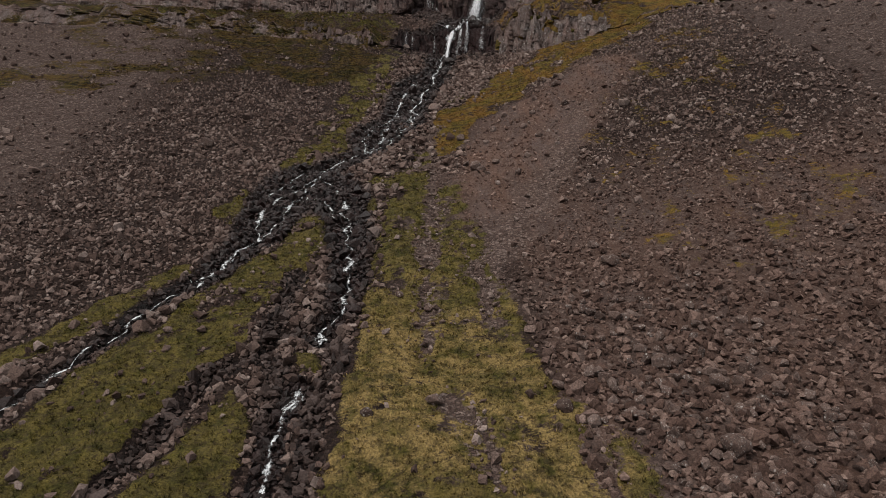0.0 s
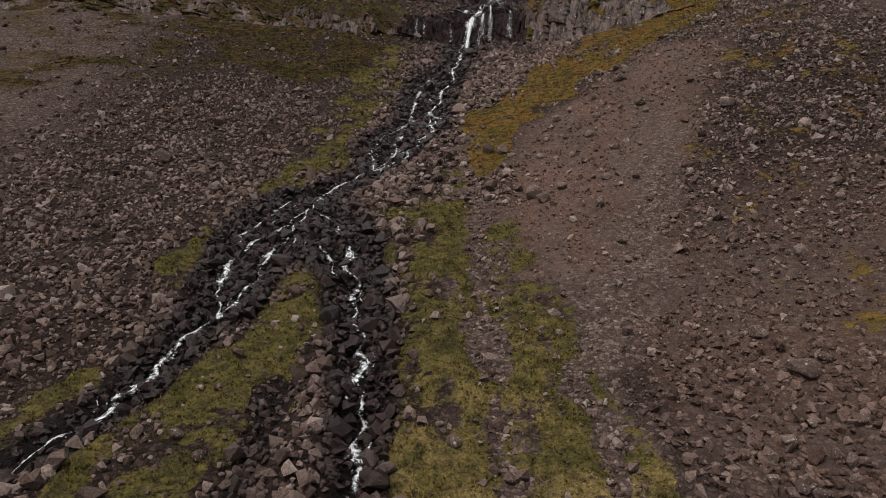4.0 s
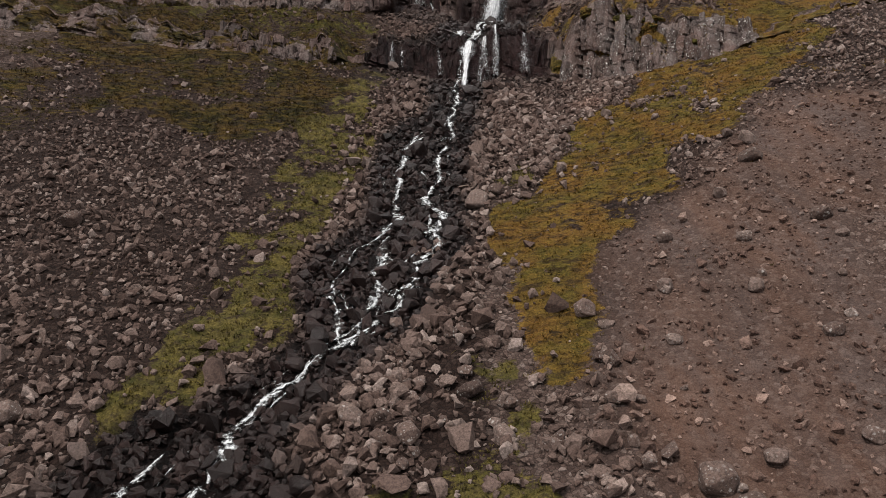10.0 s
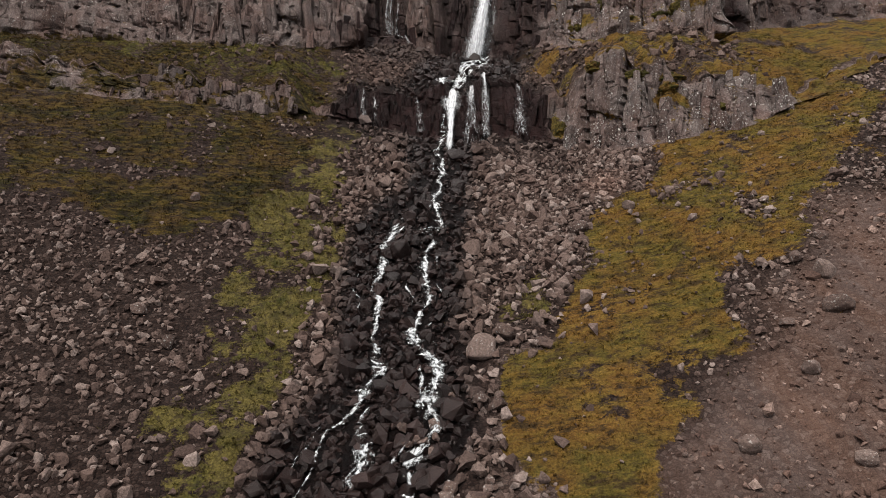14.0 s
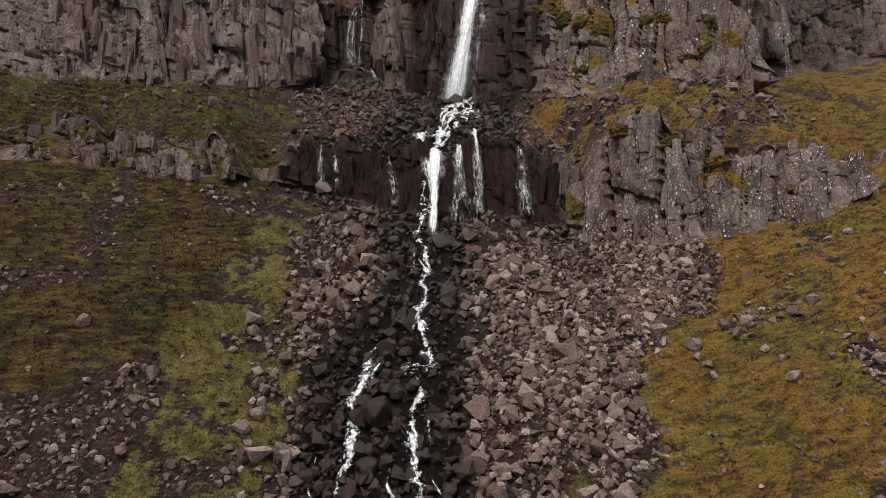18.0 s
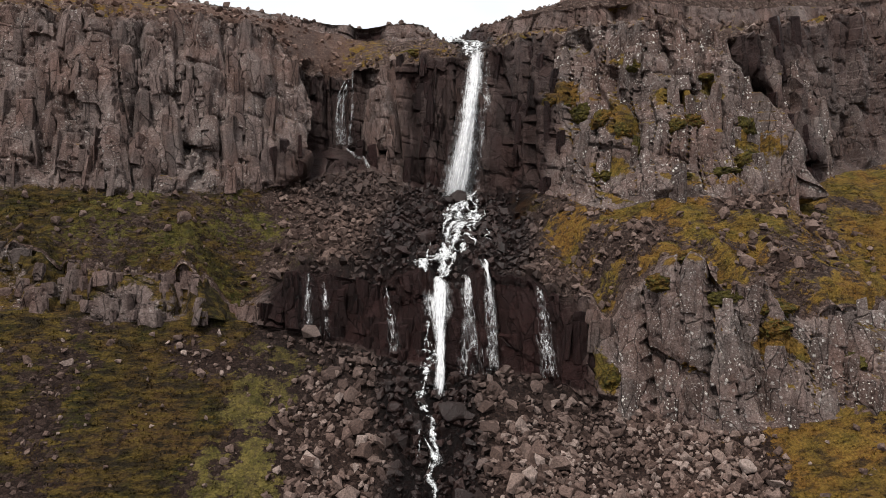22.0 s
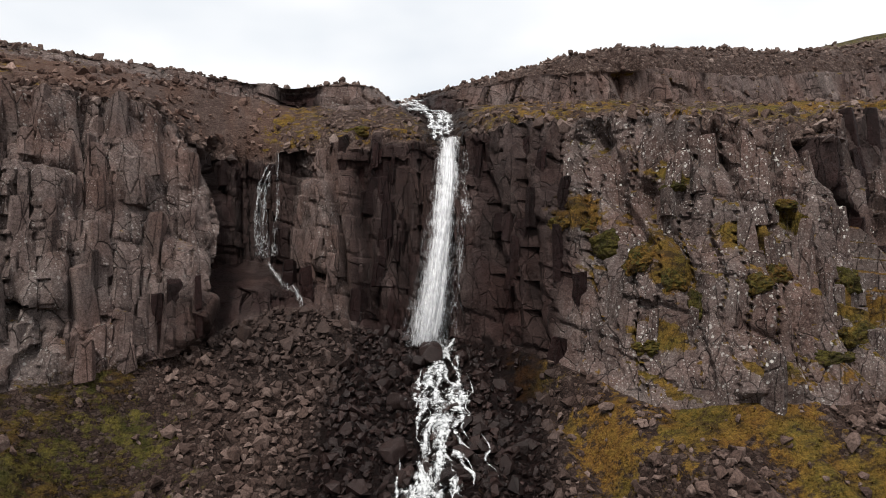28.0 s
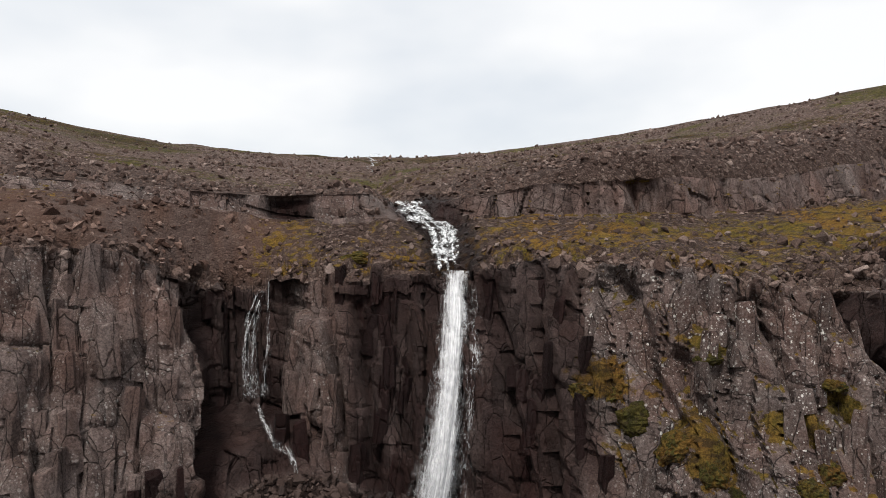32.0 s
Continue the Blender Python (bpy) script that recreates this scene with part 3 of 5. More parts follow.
STONY = (((1.5, 129), (-0.3, 121), (-1.2, 110), (-1.3, 97.8), (-1.5, 85), (-2, 78), (-1.7, 66), (-1.7, 56)), ((3, 72), (4, 66), (4.4, 60)), ((0, 50), (2.5, 46), (3.2, 40)), ((10.5, 47), (9.5, 43), (10.5, 38)))
GRASS = (
    ((-18.8, 76.4), (-17.8, 65.2), (-16.4, 58.4), (-19.2, 51.9), (-20.6, 45.1), (-22, 30), (-25, 2), (-34, -2), (-34, 26), (-31, 45), (-28.5, 53), (-27.5, 59), (-22.7, 70)),
    ((-15.3, 50), (-12.9, 47), (-13.6, 43.5), (-13, 28), (-15, 2), (-21, 4), (-19.5, 28), (-17.4, 44)),
    ((-12.3, 56), (-10.8, 56), (-10.0, 50), (-9.3, 42), (-9.2, 30), (-10.2, 30), (-10.2, 42), (-11.4, 50)),
    ((-5.2, 100), (-2.2, 100), (-1.7, 82), (2.9, 77.7), (6, 65.2), (7.4, 57.7), (8.7, 50.2), (12, 44.4), (13, 30), (15, 8), (9, -4), (-4, -6), (-7.2, 4), (-7.2, 30), (-6.9, 49.6), (-7.2, 58), (-8.2, 75.2), (-6.2, 86)),
    ((-37, 54), (-32.5, 61), (-27, 73), (-28.5, 75), (-34, 66), (-40, 55)),
    ((-27, 84), (-25.8, 90), (-26.5, 97), (-28, 98), (-29.5, 90)),
    ((-18, 160), (-11, 162), (-10.8, 153), (-10.8, 145.5), (-13.2, 140.7), (-15.2, 135), (-14.5, 131.4), (-16.2, 127.7), (-16.2, 122), (-15.3, 116.2), (-18.1, 109.1), (-21.3, 106.4), (-23.3, 101.4), (-25, 103), (-24.5, 112), (-23.5, 119), (-22.4, 127), (-20.5, 134), (-21.5, 143), (-20.1, 148.4), (-21.4, 154)),
    ((-19.5, 96.4), (-16.6, 93.6), (-15, 89.5), (-13.6, 86), (-13.5, 83.9), (-12.5, 80.6), (-13, 75), (-13.4, 69), (-15, 65), (-17, 64.5), (-18.8, 66), (-20, 66), (-24, 68), (-22.4, 74), (-20.8, 78.7), (-19.6, 82.5), (-18.8, 86)),
    ((-6.3, 100.5), (-2, 100), (-2.4, 94), (-2.7, 89.9), (-2.5, 84), (-5, 84), (-5.9, 91.2)),
)
THIN_GRASS = (
    ((-18, 91), (-13.8, 91), (-12.6, 81.6), (-12.8, 74), (-14, 63), (-17.8, 63), (-19.3, 76)),
    ((-8, 103), (-3, 103), (-2.2, 88), (-8, 78)), ((-1, 94), (2, 92), (4, 76), (-1, 76)), ((-13, 152), (-10, 148), (-12, 136), (-15.5, 136)),
    ((2, 84), (5, 78), (4.5, 70), (1, 76)), ((-11.5, 93.7), (-9.8, 93.4), (-8.9, 90.1), (-8.4, 84), (-11.2, 85)), ((-28.7, 96), (-25.1, 95.5), (-24.6, 92.1), (-24.6, 86), (-27, 86)), ((-17, 90.5), (-14.7, 90), (-14.3, 87), (-16.6, 86)), ((-19, 96.4), (-16.3, 95.6), (-16, 93.3), (-18.4, 91)), ((-12.1, 101), (-8, 101.4), (-8, 96.9), (-11.1, 96.3)), ((-5, 111), (-1.4, 109), (-1.6, 102), (-5, 104)), ((0.6, 93.6), (2.5, 93.4), (2.8, 88.9), (1.1, 86), (-0.3, 87.8)), ((1.2, 138.8), (4.6, 138.8), (3.8, 133), (0.8, 133.5)), ((-9, 171), (-14, 172), (-17, 158), (-12, 156)))
MOSS = (
    ((30, 157), (39, 158), (43, 165), (46, 152), (38, 145), (30.4, 139.7), (24.8, 133.5), (19.9, 131), (15.8, 131.5), (13.6, 124.3), (10.9, 124.6), (8.9, 121.8), (5.2, 118.5), (4, 114.3), (2.9, 110), (1.4, 106.8), (-0.9, 107), (-1, 114), (-1.2, 117), (-0.9, 121), (-2.7, 123.3), (-2.7, 125.6), (-0.8, 129), (2.6, 129.5), (4.6, 133), (8.7, 138.5), (11.3, 144.5), (15, 146.4), (18, 148), (20, 153), (22, 158)),)
HEATH = (
    ((-14, 176), (-13.6, 167.5), (-18.2, 156.4), (-19.5, 152.8), (-26.5, 148), (-30.8, 150.2), (-36, 153), (-41, 154), (-46, 162), (-53, 169), (-60, 178), (-40, 180), (-20, 178)),)
FAINT_HEATH = (
    ((-52, 180), (-40, 160), (-45, 150), (-60, 146), (-100, 136), (-100, 150), (-72, 160), (-100, 170), (-100, 182)),)

RED_SOIL = ((3, 82), (5.6, 79), (9, 85.5), (13.6, 95), (19, 99.5), (28, 116), (36, 130), (28, 134), (14, 122), (6, 117), (2, 105), (2.5, 92))
CHUTE = ((22, 112), (20, 106), (17.6, 100), (15, 93), (10.5, 84.5), (7.8, 79), (6.2, 75), (4.5, 72.5))


def near_box(x, y, points, margin):
    """Which places lie within a margin of the box round some points."""
    p = np.array(points, float)
    (ax, ay), (bx, by) = p.min(0) - margin, p.max(0) + margin
    return (x > ax) & (x < bx) & (y > ay) & (y < by)


def from_course(x, y, course, reach=12.0):
    """Distance to a course in plan, no more than its reach."""
    x, y = np.broadcast_arrays(np.asarray(x, float), np.asarray(y, float))
    best = np.full(x.shape, reach)
    for (ax, ay), (bx, by) in zip(course, course[1:]):
        k = near_box(x, y, ((ax, ay), (bx, by)), reach)
        u, v = x[k] - ax, y[k] - ay
        dx, dy = bx - ax, by - ay
        f = np.clip((u * dx + v * dy) / (dx * dx + dy * dy), 0, 1)
        best[k] = np.minimum(best[k], np.hypot(u - f * dx, v - f * dy))
    return best


def inside(x, y, ring, reach=6.0):
    """How far within a ring a place lies (outside: minus), no more than a reach."""
    x, y = np.broadcast_arrays(np.asarray(x, float), np.asarray(y, float))
    out = np.full(x.shape, -reach)
    k = near_box(x, y, ring, reach)
    px, py = x[k], y[k]
    odd = np.zeros(px.shape, bool)
    for (ax, ay), (bx, by) in zip(ring, ring[1:] + ring[:1]):
        if ay != by:
            odd ^= ((ay > py) != (by > py)) & (px < (bx - ax) * (py - ay) / (by - ay) + ax)
    d = from_course(px, py, ring + ring[:1], reach)
    out[k] = np.where(odd, d, -d)
    return out


def bed(x, y):
    """Distance to the nearest running water, as parts of the bed's half width."""
    wide = np.interp(y, (20, 60, 70, 80, 105, 118, 135, 160, 172), (1.7, 1.7, 2.0, 2.7, 3.4, 3.2, 3.4, 4.2, 6.0))
    return np.minimum.reduce([from_course(x, y, c) for c in COURSES.values()]) / wide


def relief(x, y):
    """Unevenness of the slope and the beds cut into it."""
    d = 0.9 * fbm(x / 16, y / 16, 3, 3) + 0.5 * fbm(x / 4.5, y / 4.5, 3, 8) + 0.16 * fbm(x / 1.1, y / 1.1, 2, 11)
    b = bed(x, y)
    d = d - 0.9 * np.exp(-b * b * 1.3)
    for c in DRY:
        d = d - 0.8 * np.exp(-(from_course(x, y, c) / 1.0) ** 2)
    for c in STONY:
        d = d - 0.15 * np.exp(-(from_course(x, y, c) / 0.8) ** 2)
    return d


def maps(x, y, s):
    """What covers the land at a place."""
    wx, wy = x + 1.6 * fbm(x / 3.2, y / 3.2, 3, 21), y + 1.6 * fbm(x / 3.2, y / 3.2, 3, 22)
    soft = lambda rings, w: step(-w, w, np.maximum.reduce([inside(wx, wy, r) for r in rings]))
    slope = step(2.03, 2.005, s)
    b = bed(x, y)
    dry = np.minimum.reduce([from_course(wx, wy, c) for c in DRY])
    stony = np.minimum.reduce([from_course(wx, wy, c) for c in STONY])
    clear = step(0.75, 1.1, b) * step(0.9, 1.4, dry) * (0.2 + 0.8 * step(0.2, 1.1, stony + 0.8 * fbm(x / 2.5, y / 2.5, 2, 48)))
    grass = np.maximum(soft(GRASS, 0.9) * (np.interp(y, (50, 66, 84), (0.94, 0.8, 0.68)) + np.interp(y, (50, 75), (0.9, 1.25)) * fbm(x / 2.2, y / 2.2, 4, 24)), soft(THIN_GRASS, 1.4) * (0.62 + 1.0 * fbm(x / 1.9, y / 1.9, 4, 23))) * clear * slope * np.interp(y, (105, 122), (1.0, 0.82))
    moss = soft(MOSS, 1.2) * slope * (0.92 + 1.0 * fbm(x / 4.5, y / 3, 4, 25)) * step(1.1, 1.6, b)
    heath = soft(HEATH, 2.0) * slope * (0.74 + 1.2 * fbm(x / 5.5, y / 3.2, 4, 26)) * step(1.2, 1.8, b)
    heath = np.maximum(heath, soft(FAINT_HEATH, 3.0) * slope * (0.4 + 1.0 * fbm(x / 7, y / 3.2, 4, 26)))
    ledge = step(3.0, 3.05, s) * step(4.1, 3.98, s)
    heath = np.maximum(heath, ledge * step(-10, -15, x) * (0.7 + 0.7 * fbm(x / 5, y / 5, 3, 27)))
    moss = np.maximum(moss, ledge * step(11, 15, x) * (0.64 + 1.1 * fbm(x / 4, y / 3, 4, 28)))
    grass = np.maximum(grass, ledge * step(-6, -12, x) * (0.3 + 0.7 * fbm(x / 4, y / 4, 3, 30)))
    top = step(5.02, 5.1, s)
    far = step(7.05, 7.5, s)
    grass = np.maximum(grass, far * (0.18 + 0.9 * fbm(x / 16, y / 9, 4, 31)))
    moss = np.maximum(moss, top * (0.26 + 0.12 * step(18, 30, x) + 0.75 * fbm(x / 9, y / 7, 4, 32)) * step(7.1, 6.9, s))
    heath = np.maximum(heath, far * (0.34 + 0.8 * fbm(x / 18 + 9, y / 9, 4, 33)))
    up = np.clip((s - 4), 0, 1) * step(5.2, 5.0, s)
    wet = np.maximum(step(np.where(y < 108, 1.3, 1.1), np.where(y < 108, 0.75, 0.6), b) * slope * step(50, 70, y + 0 * x + 40 * (b < 0.6)), 0)
    # dry gullies: darker rock, laid in with this same map
    wet = np.maximum(wet, 0.75 * step(1.2, 0.7, dry) * slope)
    band = step(-14, -11.5, x) * step(13.5, 11.0, x)
    wet = np.maximum(wet, band * step(1.93, 2.05, s) * step(3.12, 3.0, s))
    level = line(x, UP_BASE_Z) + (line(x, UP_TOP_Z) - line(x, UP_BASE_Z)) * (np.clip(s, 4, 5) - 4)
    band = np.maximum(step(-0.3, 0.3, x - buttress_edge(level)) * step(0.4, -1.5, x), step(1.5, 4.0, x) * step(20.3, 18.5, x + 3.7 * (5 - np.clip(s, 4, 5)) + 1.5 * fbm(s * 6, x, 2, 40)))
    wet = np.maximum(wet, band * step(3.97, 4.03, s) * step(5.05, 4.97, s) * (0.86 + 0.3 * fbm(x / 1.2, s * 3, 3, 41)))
    # wet east gully: its shade and the overhang's are coloured in; darker stone beyond
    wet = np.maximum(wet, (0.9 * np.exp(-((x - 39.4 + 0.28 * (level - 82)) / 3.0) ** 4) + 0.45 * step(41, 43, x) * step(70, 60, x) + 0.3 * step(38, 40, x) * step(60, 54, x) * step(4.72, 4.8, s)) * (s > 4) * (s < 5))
    # shade along the foot of the western cliff, darkened into the rock
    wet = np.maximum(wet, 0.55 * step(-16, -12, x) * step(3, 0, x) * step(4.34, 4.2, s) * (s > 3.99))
    wet = np.maximum(wet, 0.6 * step(-10, -7, x) * step(9, 4, x) * step(183, 189, y) * step(2.98, 3.02, s) * step(4.05, 3.99, s))
    run = from_course(x, y, ((11, 195), (9.5, 190.8), (7.5, 185.5), (5.3, 180), (2.5, 174)))
    wet = np.maximum(wet, step(10, 6.5, run) * step(2.95, 3.02, s) * step(4.05, 3.99, s))
    wet = np.maximum(wet, step(3.2, 1.8, from_course(x, y, ((12.3, 197), (14.3, 205), (13.4, 211), (13.4, 215)))) * step(4.98, 5.02, s) * 0.9)
    # darkness inside the hollow beside the cascade, put into the rock colour
    wet = np.maximum(wet, 0.95 * np.exp(-((x - 0.2) / 2.1) ** 4) * step(5.95, 6.05, s) * step(6.9, 6.8, s))
    red = slope * step(-4, 3, inside(wx, wy, RED_SOIL)) * (0.8 + 0.5 * fbm(x / 6, y / 6, 3, 29))
    moss = np.maximum(moss, slope * step(14, 24, x) * step(60, 72, y) * step(3, -1, inside(wx, wy, RED_SOIL)) * step(60, 45, x) * (0.14 + 0.85 * fbm(x / 3.2, y / 3.2, 4, 34)))
    red = np.maximum(red, step(6.1, 5.9, s) * step(5.02, 5.2, s) * step(3, -3, x) * 0.7)
    red = np.maximum(red, 0.8 * step(3.2, 0.5, np.hypot(x - 14, (y - 150) * 0.8)) * slope)
    red = np.maximum(red, 0.5 * step(6, 11, x) * slope * step(100, 80, y))
    chute = from_course(wx, wy, CHUTE)
    red = red * (1 - 0.7 * step(3.0, 0.8, chute))
    yellow = step(76, 46, y + 30 * fbm(x / 5, y / 5, 3, 44)) * slope * step(-9, -6, x) * (0.75 + 1.1 * fbm(x / 3, y / 4, 3, 49)) + 0.2 * slope
    pale = step(11.5, 14.5, x) * np.where(s > 3.5, 0.5, 0.4) * step(1.9, 2.0, s) * step(5.3, 5.1, s) * (1 - wet) + 0.3 * step(13, 5, x) * (s > 2) * (1 - wet)
    # where open scree and ledges get the coloured-in shade between stones
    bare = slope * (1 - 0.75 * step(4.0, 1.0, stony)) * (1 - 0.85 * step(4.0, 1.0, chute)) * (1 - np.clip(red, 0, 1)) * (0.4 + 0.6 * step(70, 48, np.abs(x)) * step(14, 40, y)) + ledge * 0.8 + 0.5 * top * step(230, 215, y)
    return {"bare": np.clip(bare, 0, 1), "grass": np.clip(grass, 0, 1), "moss": np.clip(moss, 0, 1), "heath": np.clip(heath, 0, 1), "wet": np.clip(wet, 0, 1),
            "red": np.clip(red, 0, 1), "dry": np.clip(yellow, 0, 1), "pale": np.clip(pale, 0, 1)}


# ---- the sheet of land with its relief ----
XS = np.concatenate([-np.geomspace(2600, 170, 9), np.arange(-160, -76, 2.0), np.arange(-76, -42, 0.6), np.arange(-42, -29, 0.3), np.arange(-29, 41, 0.175), np.arange(41, 56, 0.3), np.arange(56, 80, 0.6), np.arange(80, 162, 2.0), np.geomspace(170, 2600, 9)])
LX, LY, LZ, LS = sheet(XS)
S_ROWS = LS[:, 0]


def carve():
    """Push the sheet in and out: columns and cracks on the cliffs, bumps and beds on the slopes."""
    x, y, z, s = LX.copy(), LY.copy(), LZ.copy(), LS
    k = np.where(s[:, 0] < 2.0001)[0]
    near = (LY[k] > -45)
    z[k] += np.where(near, relief(LX[k], LY[k]), 0) * step(400, 150, np.abs(LX[k]))
    k = np.where((s[:, 0] >= 2) & (s[:, 0] < 8.5))[0]
    xs, ys, zs, ss = LX[k], LY[k], LZ[k], s[k]
    slope_y = np.gradient(ys, axis=1) / np.gradient(xs, axis=1)
    nx, ny = slope_y / np.hypot(slope_y, 1), -1 / np.hypot(slope_y, 1)
    # distance along the cliff's line in plan, followed up the fall line of each face
    def course_of(ref):
        ref = np.convolve(np.pad(ref, 6, "edge"), np.ones(13) / 13, "valid")
        return np.cumsum(np.hypot(np.gradient(XS), np.gradient(ref)))[None, :] - np.interp(XS, (-40, -5, 14, 30, 45), (-0.35, 0, 0.2, 0.5, 0.6))[None, :] * (ys - ref[None, :])
    flat_y = ys.copy()
    ys = np.where((ss >= 4) & (ss <= 5), line(xs, UP_BASE) + (line(xs, UP_TOP) - line(xs, UP_BASE)) * (ss - 4), ys)
    along = np.where(ss < 3.5, course_of(line(XS, LOW_BASE)), course_of(line(XS, UP_BASE)))
    ys = flat_y
    # the joints lean a little and drift along the face
    along = along + 0.9 * fbm(xs / 9, 0 * zs, 2, 51) + 0.16 * (zs - 70) * vnoise(xs / 11, 0 * zs + 2, 57) + 0.12 * fbm(xs / 1.3, zs / 1.6, 2, 58)
    out = 1.5 * fbm(along / 9, zs / 22, 3, 52)
    for wide, tall, amp, seat, gap, seed in ((4.4, 9.0, 1.5, 0.9, 0.5, 61), (1.7, 4.2, 0.75, 0.5, 0.42, 71), (0.8, 1.9, 0.22, 0.2, 0.1, 81)):
        r1, r2, r3, px, py, side, bed_gap = joints(along, zs, wide, tall, seed)
        facet = (r1 - 0.5) * amp + (r2 - 0.5) * seat + (r3 - 0.5) * 0.9 * amp * px + (r2 - 0.35) * 0.5 * seat * py - 0.22 * wide * np.clip(np.abs(px) - 0.3, 0, 1)
        out = out + facet - gap * (r3 > 0.3) * step(0.16, 0.0, side) - 0.6 * gap * (r1 > 0.45) * step(0.09, 0.0, bed_gap)
    out = out + 0.09 * fbm(along / 0.5, zs / 0.7, 2, 53)
    low = step(2.0, 2.1, ss) * step(3.02, 2.92, ss)
    upper = step(4.0, 4.05, ss) * step(5.3, 5.04, ss)
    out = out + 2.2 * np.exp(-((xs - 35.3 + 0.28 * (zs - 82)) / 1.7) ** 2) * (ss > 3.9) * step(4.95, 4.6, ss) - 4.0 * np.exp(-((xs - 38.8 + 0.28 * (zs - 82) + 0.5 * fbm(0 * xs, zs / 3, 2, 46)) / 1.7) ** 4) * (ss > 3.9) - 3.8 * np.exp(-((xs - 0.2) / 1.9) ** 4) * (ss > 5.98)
    for x0, deep, wide, lo, hi in ((21.4, 1.4, 0.5, 4.45, 5.0), (22.9, 1.7, 0.5, 4.3, 4.75), (27.6, 1.2, 0.35, 4.2, 5.0), (30.8, 1.2, 0.4, 4.0, 4.7), (40.5, 1.5, 0.5, 4.2, 5.0), (-17.6, 1.0, 0.35, 4.1, 5.0), (-26, 1.4, 0.4, 4.2, 5.0), (4.6, 1.4, 0.5, 4.0, 4.9), (14.2, 1.2, 0.45, 4.1, 5.0), (-14.6, 1.6, 1.2, 2.0, 3.0), (-19.6, 1.6, 0.8, 2.0, 3.0), (21.4, 1.2, 0.35, 2.0, 2.8)):
        out = out - deep * np.exp(-((xs - x0 + 0.35 * fbm(xs / 2 + x0, zs / 2.2, 3, 47)) / wide) ** 2) * step(lo, lo + 0.05, ss) * step(hi, hi - 0.08, ss)
    rim = step(4.8, 4.98, ss) * step(5.5, 5.1, ss) + 0.7 * step(2.75, 2.97, ss) * step(3.3, 3.06, ss)
    q1, q2, px, py, border = cells(along / 1.9, ys / 1.9, 95)
    z[k] += rim * (1.3 * (q1 - 0.5) + 0.8 * (q2 - 0.5) * px - 0.35 * step(0.12, 0, border))
    tier = step(6.0, 6.15, ss) * step(7.1, 6.9, ss)
    worn = 1 - 0.25 * np.exp(-((xs - 10.5) / 6) ** 4)
    w = (low * 1.05 + upper) * worn + tier * 0.6
    x[k] += nx * out * w
    y[k] += ny * out * w
    rest = 1 - np.clip(low + upper + tier, 0, 1) * 0.8
    bumps = 0.7 * fbm(xs / 7, ys / 7, 3, 54) + 0.45 * fbm(xs / 2.2, ys / 2.2, 3, 55)
    z[k] += rest * bumps * step(260, 230, ys) * step(2.0, 2.6, ss)
    foot = int(np.argmin(np.abs(s[:, 0] - 2.0)))
    z[k] += np.where(ss > 2.0001, relief(LX[foot], LY[foot])[None, :] * np.clip(3 - ss, 0, 1), 0)
    far = step(225, 260, ys)
    z[k] += rest * far * 1.2 * fbm(xs / 20, ys / 20, 3, 56)
    k = np.where(s[:, 0] >= 8.5)[0]
    z[k] += 1.5 * fbm(LX[k] / 24, LY[k] / 24, 4, 56) * step(900, 330, LY[k])
    run = from_course(LX, LY, ((12.3, 198), (14.3, 205), (13.4, 211), (13.4, 218), (16, 240), (27, 285)))
    z -= 0.9 * np.exp(-(run / 1.8) ** 2) * (s > 5.0)
    return x, y, z


PX, PY, PZ = carve()
LAND = maps(LX, LY, LS)
# turf grows in low hummocks, drawn out along the slope
HUMMOCK = np.where((LS < 2) | ((LS > 3) & (LS < 4)) | ((LS > 5) & (LS < 6)), np.clip(LAND["grass"] + LAND["moss"] + LAND["heath"], 0, 1), 0)
PZ += HUMMOCK * (0.34 * (1 - 2 * np.abs(fbm(LX / 1.7, LY / 0.8, 3, 63))) - 0.15 + 0.3 * fbm(LX / 0.8, LY / 0.6, 2, 64))


